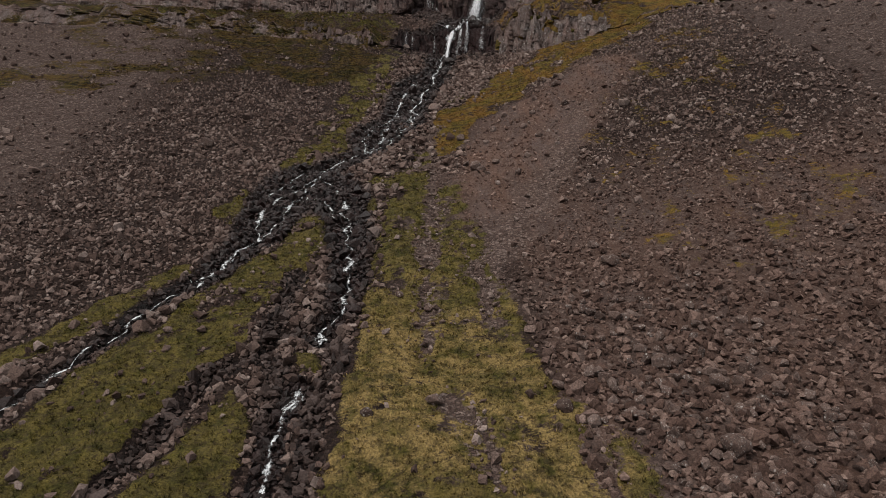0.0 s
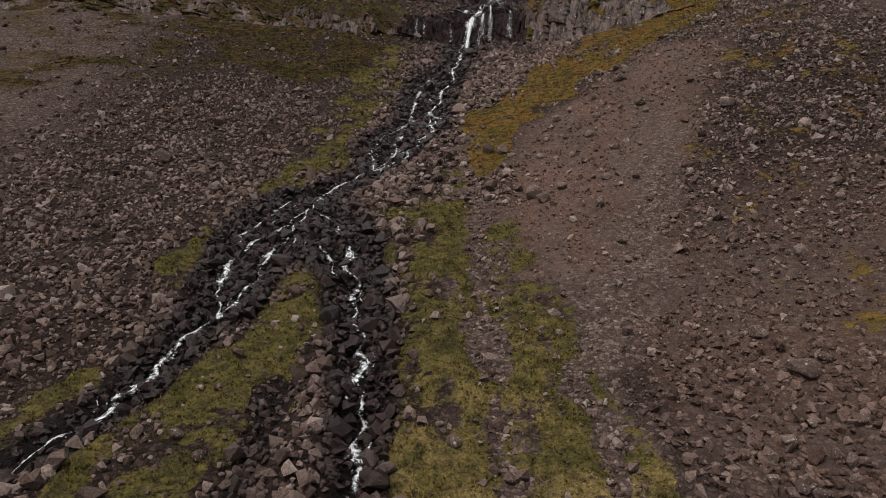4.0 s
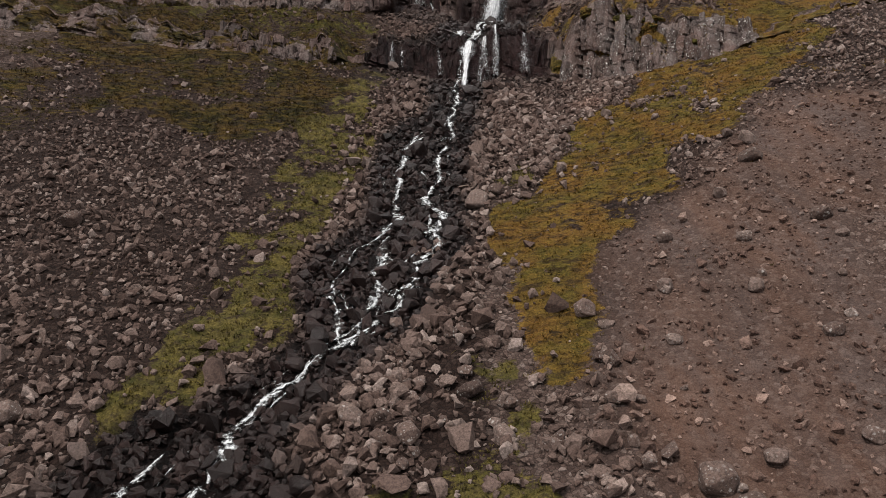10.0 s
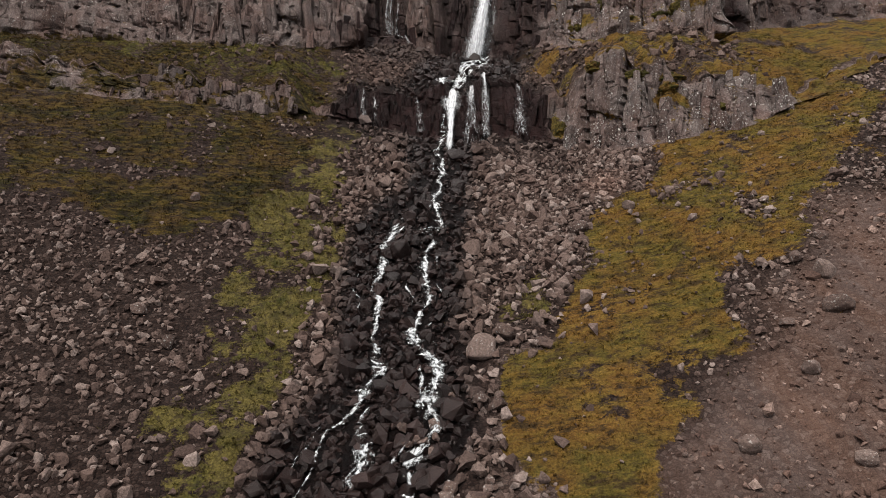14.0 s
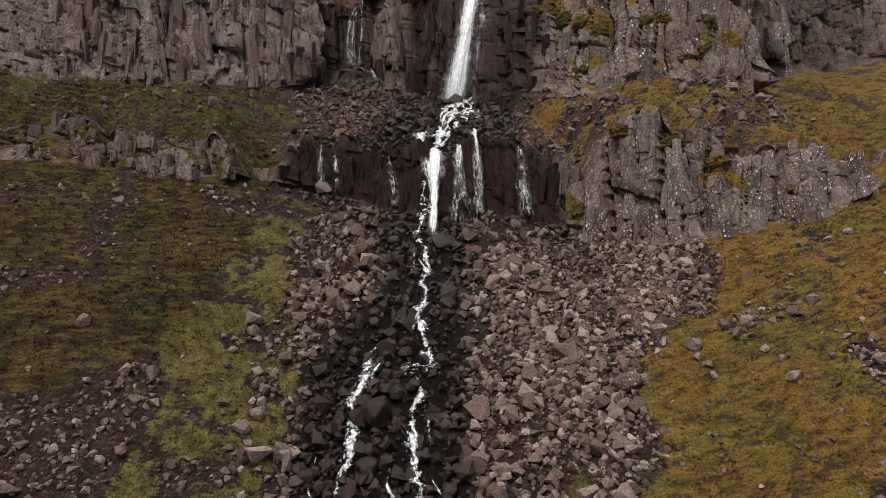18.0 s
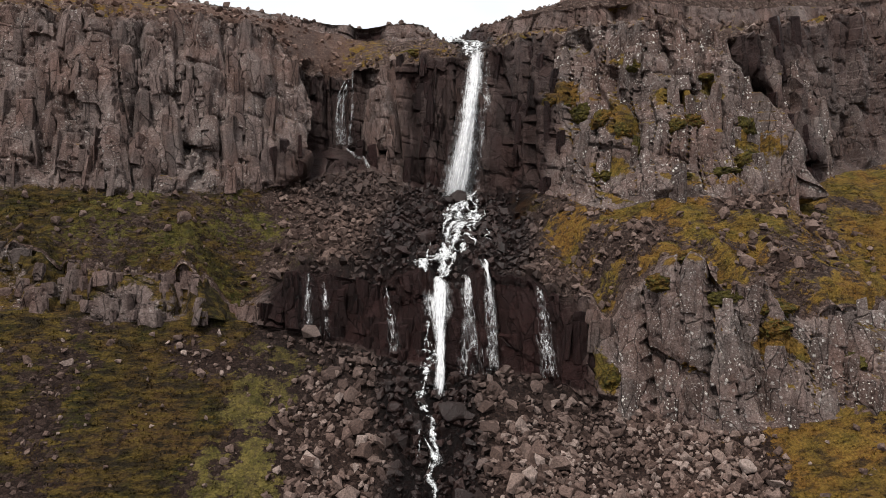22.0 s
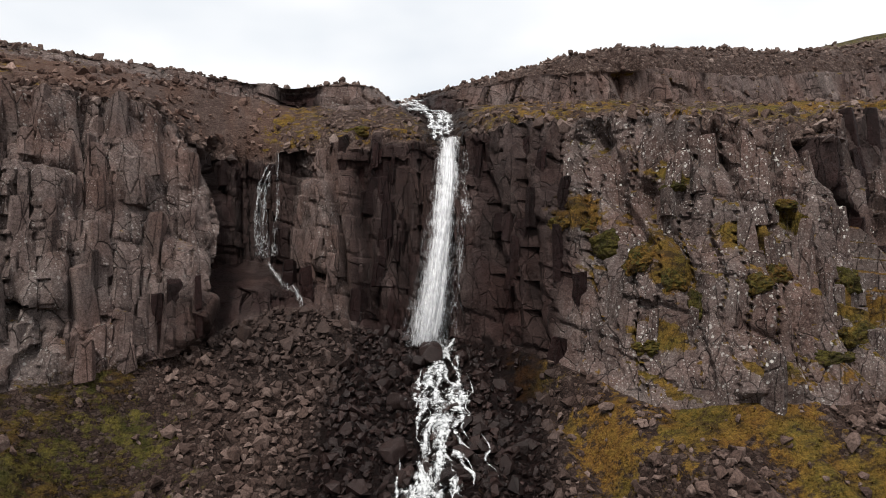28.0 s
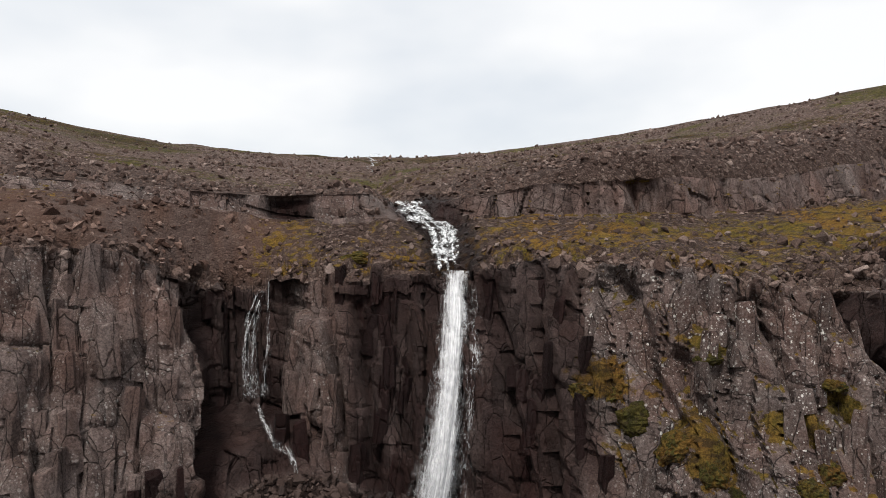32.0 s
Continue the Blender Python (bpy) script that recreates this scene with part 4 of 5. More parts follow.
def ledges():
    """Moss settles where the broken faces lie flat enough, more so on the drier cliffs."""
    du = [np.gradient(p, axis=1) for p in (PX, PY, PZ)]
    dv = [np.gradient(p, axis=0) for p in (PX, PY, PZ)]
    nx, ny, nz = du[1] * dv[2] - du[2] * dv[1], du[2] * dv[0] - du[0] * dv[2], du[0] * dv[1] - du[1] * dv[0]
    flat = np.abs(nz) / np.maximum(np.sqrt(nx * nx + ny * ny + nz * nz), 1e-6)
    face = ((LS > 2) & (LS < 3)) | ((LS > 4) & (LS < 5)) | ((LS > 6) & (LS < 7))
    grow = step(0.62, 0.9, flat + 0.3 * fbm(LX / 2.5, LZ / 2.0, 3, 91)) * np.interp(LX, (-14, 12, 17), (0.35, 0.1, 0.75)) * (1 - LAND["wet"])
    spots = np.zeros_like(LX)
    for x, s, wide, tall in ((18.8, 4.62, 1.6, 0.07), (27.4, 4.52, 1.8, 0.06), (33, 4.3, 2.0, 0.08), (22, 4.42, 1.0, 0.1), (23.5, 2.62, 1.6, 0.12), (31, 4.6, 1.0, 0.05), (20.5, 4.2, 1.4, 0.05), (24.5, 4.75, 1.2, 0.04), (13, 2.3, 0.8, 0.2)):
        spots = np.maximum(spots, np.exp(-((LX - x + 0.8 * fbm(LX, LZ, 2, 92)) / wide) ** 2 - ((LS - s) / tall) ** 2) * 1.3)
    LAND["heath"] = np.where(face & (LS < 3) & (LX < -60), 0.7, LAND["heath"])
    dry_side = face & (LS < 3) & (LX < -13.5)
    LAND["heath"] = np.where(dry_side, np.clip(0.42 + 1.1 * fbm(LX / 3.5, LZ / 3.0, 3, 93) + 0.8 * np.exp(-((LX + 16.2) / 2.2) ** 4), 0, 1), LAND["heath"])
    spots = np.maximum(spots, 0.85 * (LS < 3) * step(35.5, 37.5, LX) + 0.7 * (LS < 3) * np.exp(-((LX + 14.6) / 1.2) ** 2))
    LAND["moss"] = np.where(face, np.clip(np.maximum(grow, spots), 0, 1), LAND["moss"])


ledges()


def at(x, s):
    """The place on the finished land for a distance across and a row number."""
    c = np.clip(np.interp(x, XS, np.arange(len(XS))), 0, len(XS) - 1.001)
    r = np.clip(np.interp(s, S_ROWS, np.arange(len(S_ROWS))), 0, len(S_ROWS) - 1.001)
    i, j = c.astype(int), r.astype(int)
    u, v = (c - i)[..., None], (r - j)[..., None]
    pick = lambda a, b: np.stack([PX[a, b], PY[a, b], PZ[a, b]], -1)
    return (pick(j, i) * (1 - u) + pick(j, i + 1) * u) * (1 - v) + (pick(j + 1, i) * (1 - u) + pick(j + 1, i + 1) * u) * v


LINES = [None, -45] + [line(XS, k) for k in (LOW_BASE, LOW_TOP, UP_BASE, UP_TOP, TIER)]


def row_of(x, y):
    """The row number of a place in plan."""
    x, y = np.asarray(x, float), np.asarray(y, float)
    lb, lt, ub, ut, ti = (np.interp(x, XS, k) for k in LINES[2:])
    td = ti + 1.5 + 6 * np.exp(-((x - 12) / 3) ** 2)
    s = 1 + np.where(y > 18, 0.08 + 0.92 * (y - 18) / (lb - 18), 0.08 * (y + 45) / 63)
    for k, (a, b) in enumerate(((lb, lt), (lt, ub), (ub, ut), (ut, ti), (ti, td), (td, 252 + 0 * x), (252 + 0 * x, 335 + 0 * x)), 2):
        s = np.where(y >= a, k + np.clip((y - a) / np.maximum(b - a, 0.01), 0, 1), s)
    return s


def cover_at(x, s):
    """What covers the land at one place: the maps at the nearest point of the sheet."""
    i, j = int(np.argmin(np.abs(XS - float(x)))), int(np.argmin(np.abs(S_ROWS - float(np.ravel(s)[0]))))
    return {k: v[j:j + 1, i] for k, v in LAND.items()}


def mesh_from(name, verts, faces, material, maps_of=None, smooth=False):
    """A mesh from arrays of points and of equal-sided faces."""
    me = bpy.data.meshes.new(name)
    sides = faces.shape[1]
    me.vertices.add(len(verts))
    me.vertices.foreach_set("co", np.ascontiguousarray(verts, np.float32).ravel())
    me.loops.add(faces.size)
    me.loops.foreach_set("vertex_index", np.ascontiguousarray(faces, np.int32).ravel())
    me.polygons.add(len(faces))
    me.polygons.foreach_set("loop_start", np.arange(0, faces.size, sides, dtype=np.int32))
    me.polygons.foreach_set("use_smooth", np.full(len(faces), smooth))
    me.update(calc_edges=True)
    for key, values in (maps_of or {}).items():
        layer = me.attributes.new(key, "FLOAT", "POINT")
        layer.data.foreach_set("value", np.ascontiguousarray(values, np.float32).ravel())
    me.materials.append(material)
    return me


def land_piece(name, rows, material, label, category):
    n = len(XS)
    verts, faces, layers, base = [], [], {k: [] for k in LAND}, 0
    for a, b in rows:
        r = np.where((S_ROWS >= a - 1e-6) & (S_ROWS <= b + 1e-6))[0]
        sl = slice(r[0], r[-1] + 1)
        verts.append(np.stack([PX[sl], PY[sl], PZ[sl]], -1).reshape(-1, 3))
        g = np.arange(len(r) * n).reshape(len(r), n) + base
        faces.append(np.stack([g[:-1, :-1], g[:-1, 1:], g[1:, 1:], g[1:, :-1]], -1).reshape(-1, 4))
        for k in LAND:
            layers[k].append(LAND[k][sl].ravel())
        base += len(r) * n
    me = mesh_from(name, np.concatenate(verts), np.concatenate(faces), material, {k: np.concatenate(v) for k, v in layers.items()}, name == "ground")
    if name != "ground":
        me.polygons.foreach_set("use_smooth", np.ones(len(me.polygons), bool))
        me.set_sharp_from_angle(angle=radians(27))
    ob = new(name, me)
    return tagged(ob, label, category, kind="structure")


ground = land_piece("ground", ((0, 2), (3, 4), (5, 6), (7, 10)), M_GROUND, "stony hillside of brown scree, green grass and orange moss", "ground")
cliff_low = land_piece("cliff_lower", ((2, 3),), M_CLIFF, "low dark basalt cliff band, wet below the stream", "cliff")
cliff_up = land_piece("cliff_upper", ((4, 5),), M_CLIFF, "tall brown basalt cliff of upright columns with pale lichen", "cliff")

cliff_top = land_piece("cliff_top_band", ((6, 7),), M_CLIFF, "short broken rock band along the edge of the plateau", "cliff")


# ---- running and falling water ----
def ribbon(path, widths, lift, dome=0.12, steps=0.35, wobble=0.35, seed=0, ends=True):
    """A strip of water along points in space; gives points, faces and its along and across maps."""
    path = np.array(path, float)
    d = np.r_[0, np.cumsum(np.linalg.norm(np.diff(path, axis=0), axis=1))]
    t = np.linspace(0, d[-1], max(4, int(d[-1] / steps)))
    p = np.stack([np.interp(t, d, path[:, k]) for k in range(3)], -1)
    w = np.interp(t, np.linspace(0, d[-1], len(widths)), widths) * (1 + 0.55 * vnoise(t / 1.1, 0 * t + seed, 5))
    if ends:
        w = w * np.minimum(1, np.minimum(t, d[-1] - t) / 0.8 + 0.25)
    tang = np.gradient(p, axis=0)
    side = np.stack([-tang[:, 1], tang[:, 0], 0 * t], -1)
    norm = np.linalg.norm(side, axis=1, keepdims=True)
    side = np.where(norm > 1e-3, side / np.maximum(norm, 1e-3), (1, 0, 0))
    p = p + side * (wobble * vnoise(t / 1.7, 0 * t + 3.3, seed))[:, None]
    cols = np.linspace(-1, 1, 7)
    verts = p[:, None, :] + side[:, None, :] * (cols[None, :, None] * w[:, None, None] / 2)
    verts[..., 2] += lift + dome * (1 - cols[None, :] ** 2) * np.minimum(1, w[:, None]) + 0.06 * vnoise(t[:, None] * 3 + 0 * cols, cols[None, :] * 2 + seed + 0 * t[:, None], 9)
    g = np.arange(len(t) * 7).reshape(len(t), 7)
    faces = np.stack([g[:-1, :-1], g[1:, :-1], g[1:, 1:], g[:-1, 1:]], -1).reshape(-1, 4)
    return verts.reshape(-1, 3), faces, np.repeat(t, 7), np.tile(cols, len(t)), (cols[None, :] * w[:, None] / 2).ravel(), np.zeros(len(t) * 7)


def water_part(name, strip, material, parent):
    v, f, along, across, side, thin = strip
    ob = new(name, mesh_from(name, v - np.array(parent.location), f, material, {"along": along, "across": across, "side": side, "thin": thin}, True))
    ob.parent = parent
    return ob


def stream_thing(strips, label):
    """A stream: its main run and the side threads are parts."""
    root = tagged(new("stream"), label, "stream")
    root.location = strips[0][0].mean(0)
    size = [np.ptp(s[0][:, 1]) for s in strips]
    for strip, k in zip(strips, size):
        water_part("main_run" if k > 0.6 * max(size) else "side_thread", strip, M_STREAM, root)
    return root


def drape(course, jitter=0.0, seed=0):
    """Points of a course in plan laid on the land, with small bends."""
    c = np.array(course, float)
    d = np.r_[0, np.cumsum(np.hypot(*np.diff(c, axis=0).T))]
    t = np.arange(0, d[-1], 0.5)
    x, y = np.interp(t, d, c[:, 0]), np.interp(t, d, c[:, 1])
    x = x + jitter * fbm(t / 2.3, 0 * t + seed, 3, 80 + seed)
    y = y + 0.5 * jitter * fbm(t / 2.0, 0 * t + seed, 3, 90 + seed)
    return at(x, row_of(x, y))


def stream_strips(course, width, seed, lift=0.28, bends=0.9):
    """A run of white water that narrows and swells between the stones, with thin side threads."""
    rng = np.random.default_rng(seed)
    p = drape(course, bends, seed)
    strips = [ribbon(p, width * rng.uniform(0.3, 1.0, max(4, len(p) // 3)) ** 1.6 * 2.1 + 0.15, lift, 0.2, 0.25, 0.3, seed)]
    for _ in range(len(p) // 10):
        k = int(rng.integers(0, max(1, len(p) - 8)))
        side = p[k:k + int(rng.integers(5, 12))] + np.array((rng.choice((-1, 1)) * rng.uniform(0.5, 1.5), 0, 0.05))
        if len(side) > 4:
            strips.append(ribbon(side, (0.12, 0.35 * width + 0.1, 0.15), lift, 0.1, 0.25, 0.4, int(rng.integers(99))))
    return strips


for key, width in (("main", 1.4), ("west", 0.85), ("loop", 0.85), ("right", 0.85), ("fork", 0.8), ("right_low", 0.75), ("left", 0.75), ("braid", 0.7), ("edge", 0.6)):
    stream_thing(stream_strips(COURSES[key], width, len(key) * 7 + int(width * 20)), "white tumbling mountain stream between black wet stones")
CASCADE = ((9.6, 191), (8.6, 188), (7.5, 185.5), (6.2, 182.5), (5.3, 180), (4.2, 177.5), (3.2, 175), (2.5, 173.2), (2.4, 172.3))
strips = stream_strips(CASCADE, 1.6, 5, 0.6, 0.5)
strips += stream_strips([(x + 0.9, y) for x, y in CASCADE], 0.9, 27, 0.6, 1.4)
strips += stream_strips([(x - 0.8, y) for x, y in CASCADE[2:]], 0.8, 28, 0.6, 1.4)
strips += stream_strips(((9.2, 189.5), (9.3, 186), (8.0, 182.5), (6.9, 179.5), (6.4, 176.5), (5.8, 173.5)), 1.0, 6, 0.6, 0.6)
strips += stream_strips(((9.0, 189.5), (7.2, 186.5), (6.9, 183), (6.0, 180), (5.2, 177), (4.6, 173.6)), 1.0, 9, 0.6, 0.6)
strips = [k[:5] + (k[5] - 0.17,) for k in strips]
stream_thing(strips, "white cascade over black boulders below the tall waterfall")
strips = [ribbon(drape(((13.2, 214), (13.2, 211.5), (13.3, 209), (13.9, 207), (14.4, 205), (13.8, 202.5), (12.5, 198.4)), 0.3, 3) + (dx, 0, 0), (2.6, 2.4, 2.2, 1.9, 1.3), 0.45, 0.2, 0.3, 0.3, k) for k, dx in enumerate((-1.3, -0.5, 0.3, 1.1))]
strips = [k[:5] + (k[5] - 0.12,) for k in strips]
stream_thing(strips, "white stepped cascade above the lip of the waterfall")
stream_thing([ribbon(drape(((29, 292), (26, 284), (24, 272), (20, 262)), 2.0, 4), (1.2, 2.4, 1.0, 0.4), 0.5, 0.2, 0.6, 0.5, 4)], "small far white cascade on the plateau")


def fall(top, foot, layers, widths, thin, label, seed, lean=0.4, bend=0.0, fade=0.45):
    """A waterfall in layers of torn veil. top and foot: x and row number on the cliff; widths and thinness from the lip down."""
    rng = np.random.default_rng(seed)
    a, b = at(np.array([top[0]]), np.array([top[1]]))[0], at(np.array([foot[0]]), np.array([foot[1]]))[0]
    a = a + np.array((0, 0, 0.3))
    root = tagged(new("waterfall"), label, "waterfall")
    root.location = b
    rows, cols = 60, 17
    g = np.linspace(0, 1, rows)[:, None]
    c = np.linspace(-1, 1, cols)[None, :]
    drop = np.linalg.norm(a - b)
    for k in range(layers):
        grow = np.linspace(0.55, 1.0, layers)[k] if layers > 1 else 1.0
        w = np.interp(g, np.linspace(0, 1, len(widths)), widths) * grow * (1 + 0.12 * vnoise(g * 6, 0 * g + seed + k, 3))
        mid = a[0] + (b[0] - a[0]) * g + bend * np.sin(np.pi * g) + 0.15 * vnoise(g * 5, 0 * g + k, seed)
        side = c * w / 2
        x = mid + side
        face = at(x, top[1] + (foot[1] - top[1]) * g + 0 * c)
        smooth = a[1] + (b[1] - a[1]) * (1 - (1 - g) ** 1.6) - lean * np.sin(np.pi * g)
        y = np.minimum(smooth + 0 * c, face[..., 1] - 0.1) - 0.16 * (layers - k) + 0.25 * (c ** 2) + 0.08 * vnoise(side * 3, g * 4 + k, seed)
        z = a[2] + (b[2] - a[2]) * g + 0 * c
        n = np.arange(rows * cols).reshape(rows, cols)
        f = np.stack([n[:-1, :-1], n[1:, :-1], n[1:, 1:], n[:-1, 1:]], -1).reshape(-1, 4)
        t = np.interp(g, np.linspace(0, 1, len(thin)), thin) + fade * step(0.07, 0.0, g + 0.05 * vnoise(side * 4, 0 * g + k, seed + 4)) + 0.45 * step(0.95, 1.02, g + 0.06 * vnoise(side * 3, 0 * g + k, seed + 9)) + 0 * c + 0.12 * k / max(1, layers - 1)
        water_part("water_veil", (np.stack([x, y, z], -1).reshape(-1, 3), f, (g * drop + 0 * c).ravel() + 31.7 * k + seed, (c + 0 * g).ravel(), side.ravel(), t.ravel()), M_VEIL, root)
    return root


fall((12.2, 4.985), (8.3, 3.97), 6, (1.9, 2.4, 3.0, 3.6, 4.9), (0.0, 0.03, 0.08, 0.06, 0.12), "tall white waterfall dropping over the dark upper cliff", 3, 0.5)
fall((13.4, 4.97), (10.6, 4.0), 2, (0.5, 1.3, 1.6, 2.0), (0.5, 0.6, 0.6, 0.75), "thin side veil beside the tall waterfall", 13, 0.2)
for x, foot, wide, bend in ((-3.4, -4.0, 0.5, -0.9), (-3.1, -3.8, 0.8, -0.6), (-2.4, -3.0, 0.5, 0.15), (-3.2, -4.6, 0.3, -0.7)):
    fall((x, 4.99), (foot, 4.3), 2, (0.25, wide, wide * 1.2, wide * 1.5), (0.25, 0.42, 0.46, 0.5), "thin thread of water down the black gully", int(40 - 7 * x), 0.5, bend)
fall((-3.6, 4.26), (-2.2, 4.1), 2, (0.5, 0.8, 0.9), (0.3, 0.4, 0.45), "small foot of the thin gully fall", 5, 0.05, -0.3)
fall((-2.3, 4.12), (-1.4, 4.0), 2, (0.4, 0.7, 0.6), (0.3, 0.4, 0.5), "small foot of the thin gully fall", 15, 0.05, 0.2)
fall((2.4, 3.06), (0.8, 1.985), 5, (1.0, 2.7, 2.9, 1.5, 1.0, 0.95, 1.0, 1.3), (0.06, 0.16, 0.2, 0.08, 0.08, 0.1, 0.12), "main white chute over the low wet cliff", 6, 0.3, -0.15, 0.12)
fall((4.5, 3.04), (3.5, 2.0), 3, (0.6, 1.2, 1.7, 2.2), (0.15, 0.4, 0.52, 0.56), "torn white fall beside the main chute", 7, 0.2)
fall((5.8, 3.04), (5.0, 2.0), 3, (0.6, 1.1, 1.5, 2.0), (0.1, 0.34, 0.5, 0.54), "torn white fall over the low wet cliff", 8, 0.2, 0.3)
for x, wide in ((-9.0, 0.8), (-7.6, 0.9), (-2.1, 0.9), (9.4, 1.5)):
    fall((x, 2.98), (x, 2.08), 2, (0.4, wide, wide * 1.3), (0.5, 0.58, 0.6), "thin thread of water on the low wet cliff", int(60 + x), 0.05)


# ---- stones ----
def rock_templates(count, points, seed, flat=0.75):
    """Angular convex stones, about 1 m across, as points and triangles."""
    rng = np.random.default_rng(seed)
    found = []
    for _ in range(count):
        bm = bmesh.new()
        p = np.abs(rng.normal(size=(points, 3))) * rng.choice((-1, 1), (points, 3))
        p /= np.abs(p ** 3).sum(1, keepdims=True) ** (1 / 3)
        p *= rng.uniform(0.36, 0.52, (points, 1)) * np.array((1, rng.uniform(0.7, 1), rng.uniform(flat - 0.2, flat + 0.15)))
        for q in p:
            bm.verts.new(q)
        res = bmesh.ops.convex_hull(bm, input=bm.verts)
        bmesh.ops.delete(bm, geom=[v for v in bm.verts if not v.link_faces], context="VERTS")
        bmesh.ops.triangulate(bm, faces=bm.faces)
        bm.verts.index_update()
        found.append((np.array([v.co for v in bm.verts]), np.array([[v.index for v in f.verts] for f in bm.faces])))
        bm.free()
    return found


STONES = rock_templates(36, 11, 4, 0.88)


def turns(rng, n, tilt=0.5):
    """Random turns, mostly about the upright axis."""
    a, b, c = rng.uniform(0, 6.283, n), rng.normal(0, tilt, n), rng.normal(0, tilt, n)
    ca, sa, cb, sb, cc, sc = np.cos(a), np.sin(a), np.cos(b), np.sin(b), np.cos(c), np.sin(c)
    rz = np.stack([ca, -sa, 0 * a, sa, ca, 0 * a, 0 * a, 0 * a, 1 + 0 * a], -1).reshape(-1, 3, 3)
    rx = np.stack([1 + 0 * a, 0 * a, 0 * a, 0 * a, cb, -sb, 0 * a, sb, cb], -1).reshape(-1, 3, 3)
    ry = np.stack([cc, 0 * a, sc, 0 * a, 1 + 0 * a, 0 * a, -sc, 0 * a, cc], -1).reshape(-1, 3, 3)
    return rz @ rx @ ry


def stones(name, n, xr, yr, size, keep, seed, label, sunk=0.12, pale=0.0):
    """A field of loose stones in a stretch of the plan. size and keep: functions of the maps, x, y and random numbers."""
    rng = np.random.default_rng(seed)
    x, y = rng.uniform(*xr, n), rng.uniform(*yr, n)
    s = row_of(x, y)
    m = maps(x, y, s)
    ok = rng.random(n) < keep(m, x, y, s)
    x, y, s, m = x[ok], y[ok], s[ok], {k: v[ok] for k, v in m.items()}
    d = size(m, x, y, rng)
    p = at(x, s)
    p[:, 2] += d * (sunk + rng.uniform(-0.12, 0.18, len(d)))
    rot = turns(rng, len(x)) * d[:, None, None]
    kind = rng.integers(0, len(STONES), len(x))
    V, Fc, wet, red, light, base = [], [], [], [], [], 0
    for k, (tv, tf) in enumerate(STONES):
        i = np.where(kind == k)[0]
        if not len(i):
            continue
        v = np.einsum("nij,vj->nvi", rot[i], tv) + p[i][:, None, :]
        V.append(v.reshape(-1, 3))
        Fc.append((tf[None] + (np.arange(len(i)) * len(tv))[:, None, None]).reshape(-1, 3) + base)
        wet.append(np.repeat(m["wet"][i], len(tv)))
        red.append(np.repeat(m["red"][i], len(tv)))
        light.append(np.repeat(pale * (1 - m["wet"][i]), len(tv)))
        base += v.shape[0] * v.shape[1]
    me = mesh_from(name, np.concatenate(V), np.concatenate(Fc), M_ROCKS, {"wet": np.concatenate(wet), "red": np.concatenate(red), "pale": np.concatenate(light)})
    return tagged(new(name, me), label, "scree", kind="stuff")


def turf(m):
    return np.clip(m["grass"] + m["moss"] + m["heath"], 0, 1)


def lognorm(rng, n, mid, spread, top):
    return np.minimum(mid * np.exp(rng.normal(0, spread, n)), top)


def off_water(x, y):
    return np.where(np.minimum.reduce([from_course(x, y, c) for c in COURSES.values()]) < 0.45, 0.4, 1.0)


stones("scree_stones", 45000, (-66, -8), (20, 172), lambda m, x, y, r: lognorm(r, len(x), 0.42, 0.45, 1.5) * np.interp(y, (40, 120, 170), (1.15, 1.0, 0.9)),
       lambda m, x, y, s: np.where((s < 2) & (x < -8), np.interp(turf(m), (0, 0.35, 0.6), (1, 0.25, 0.03)) * step(20, 38, y) * step(-66, -52, x), 0) * off_water(x, y), 11, "grey-brown angular scree stones on the slope")
stones("scree_stones", 24000, (5, 66), (20, 100), lambda m, x, y, r: lognorm(r, len(x), 0.54, 0.38, 1.6) * np.interp(y, (40, 60, 90), (1.15, 0.95, 0.6)),
       lambda m, x, y, s: np.interp(turf(m), (0, 0.3, 0.6), (1, 0.2, 0.01)) * step(20, 38, y) * step(66, 50, x) * np.interp(from_course(x, y, CHUTE), (2.5, 5.5), (0.12, 1.0)) * step(97, 66, y - 0.25 * (x - 25) + 6 * fbm(x / 9, y / 9, 2, 99)), 12, "coarse red-brown blocks of a boulder field", 0.12, -0.08)
stones("scree_stones", 15000, (14, 60), (84, 160), lambda m, x, y, r: lognorm(r, len(x), 0.38, 0.45, 1.3),
       lambda m, x, y, s: np.where(s < 2, np.interp(turf(m), (0, 0.4, 0.8), (1, 0.6, 0.1)) * step(2, -3, inside(x, y, RED_SOIL)) * np.interp(from_course(x, y, CHUTE), (1.5, 3.5), (0.05, 1.0)) * (1 - step(0.2, 0.8, m["moss"])), 0), 22, "brown scree stones with yellow-green lichen", 0.12, 0.08)
stones("gravel_stones", 20000, (-1, 50), (68, 160), lambda m, x, y, r: lognorm(r, len(x), 0.22, 0.5, 1.0) * np.interp(from_course(x, y, CHUTE), (1.5, 5.0), (0.55, 1.0)) * np.interp(x, (20, 40), (1, 1.3)),
       lambda m, x, y, s: np.where(s < 2, np.interp(turf(m), (0, 0.4, 0.7), (1, 0.3, 0.06)), 0), 13, "small reddish gravel stones on bare slope", 0.12, 0.05)
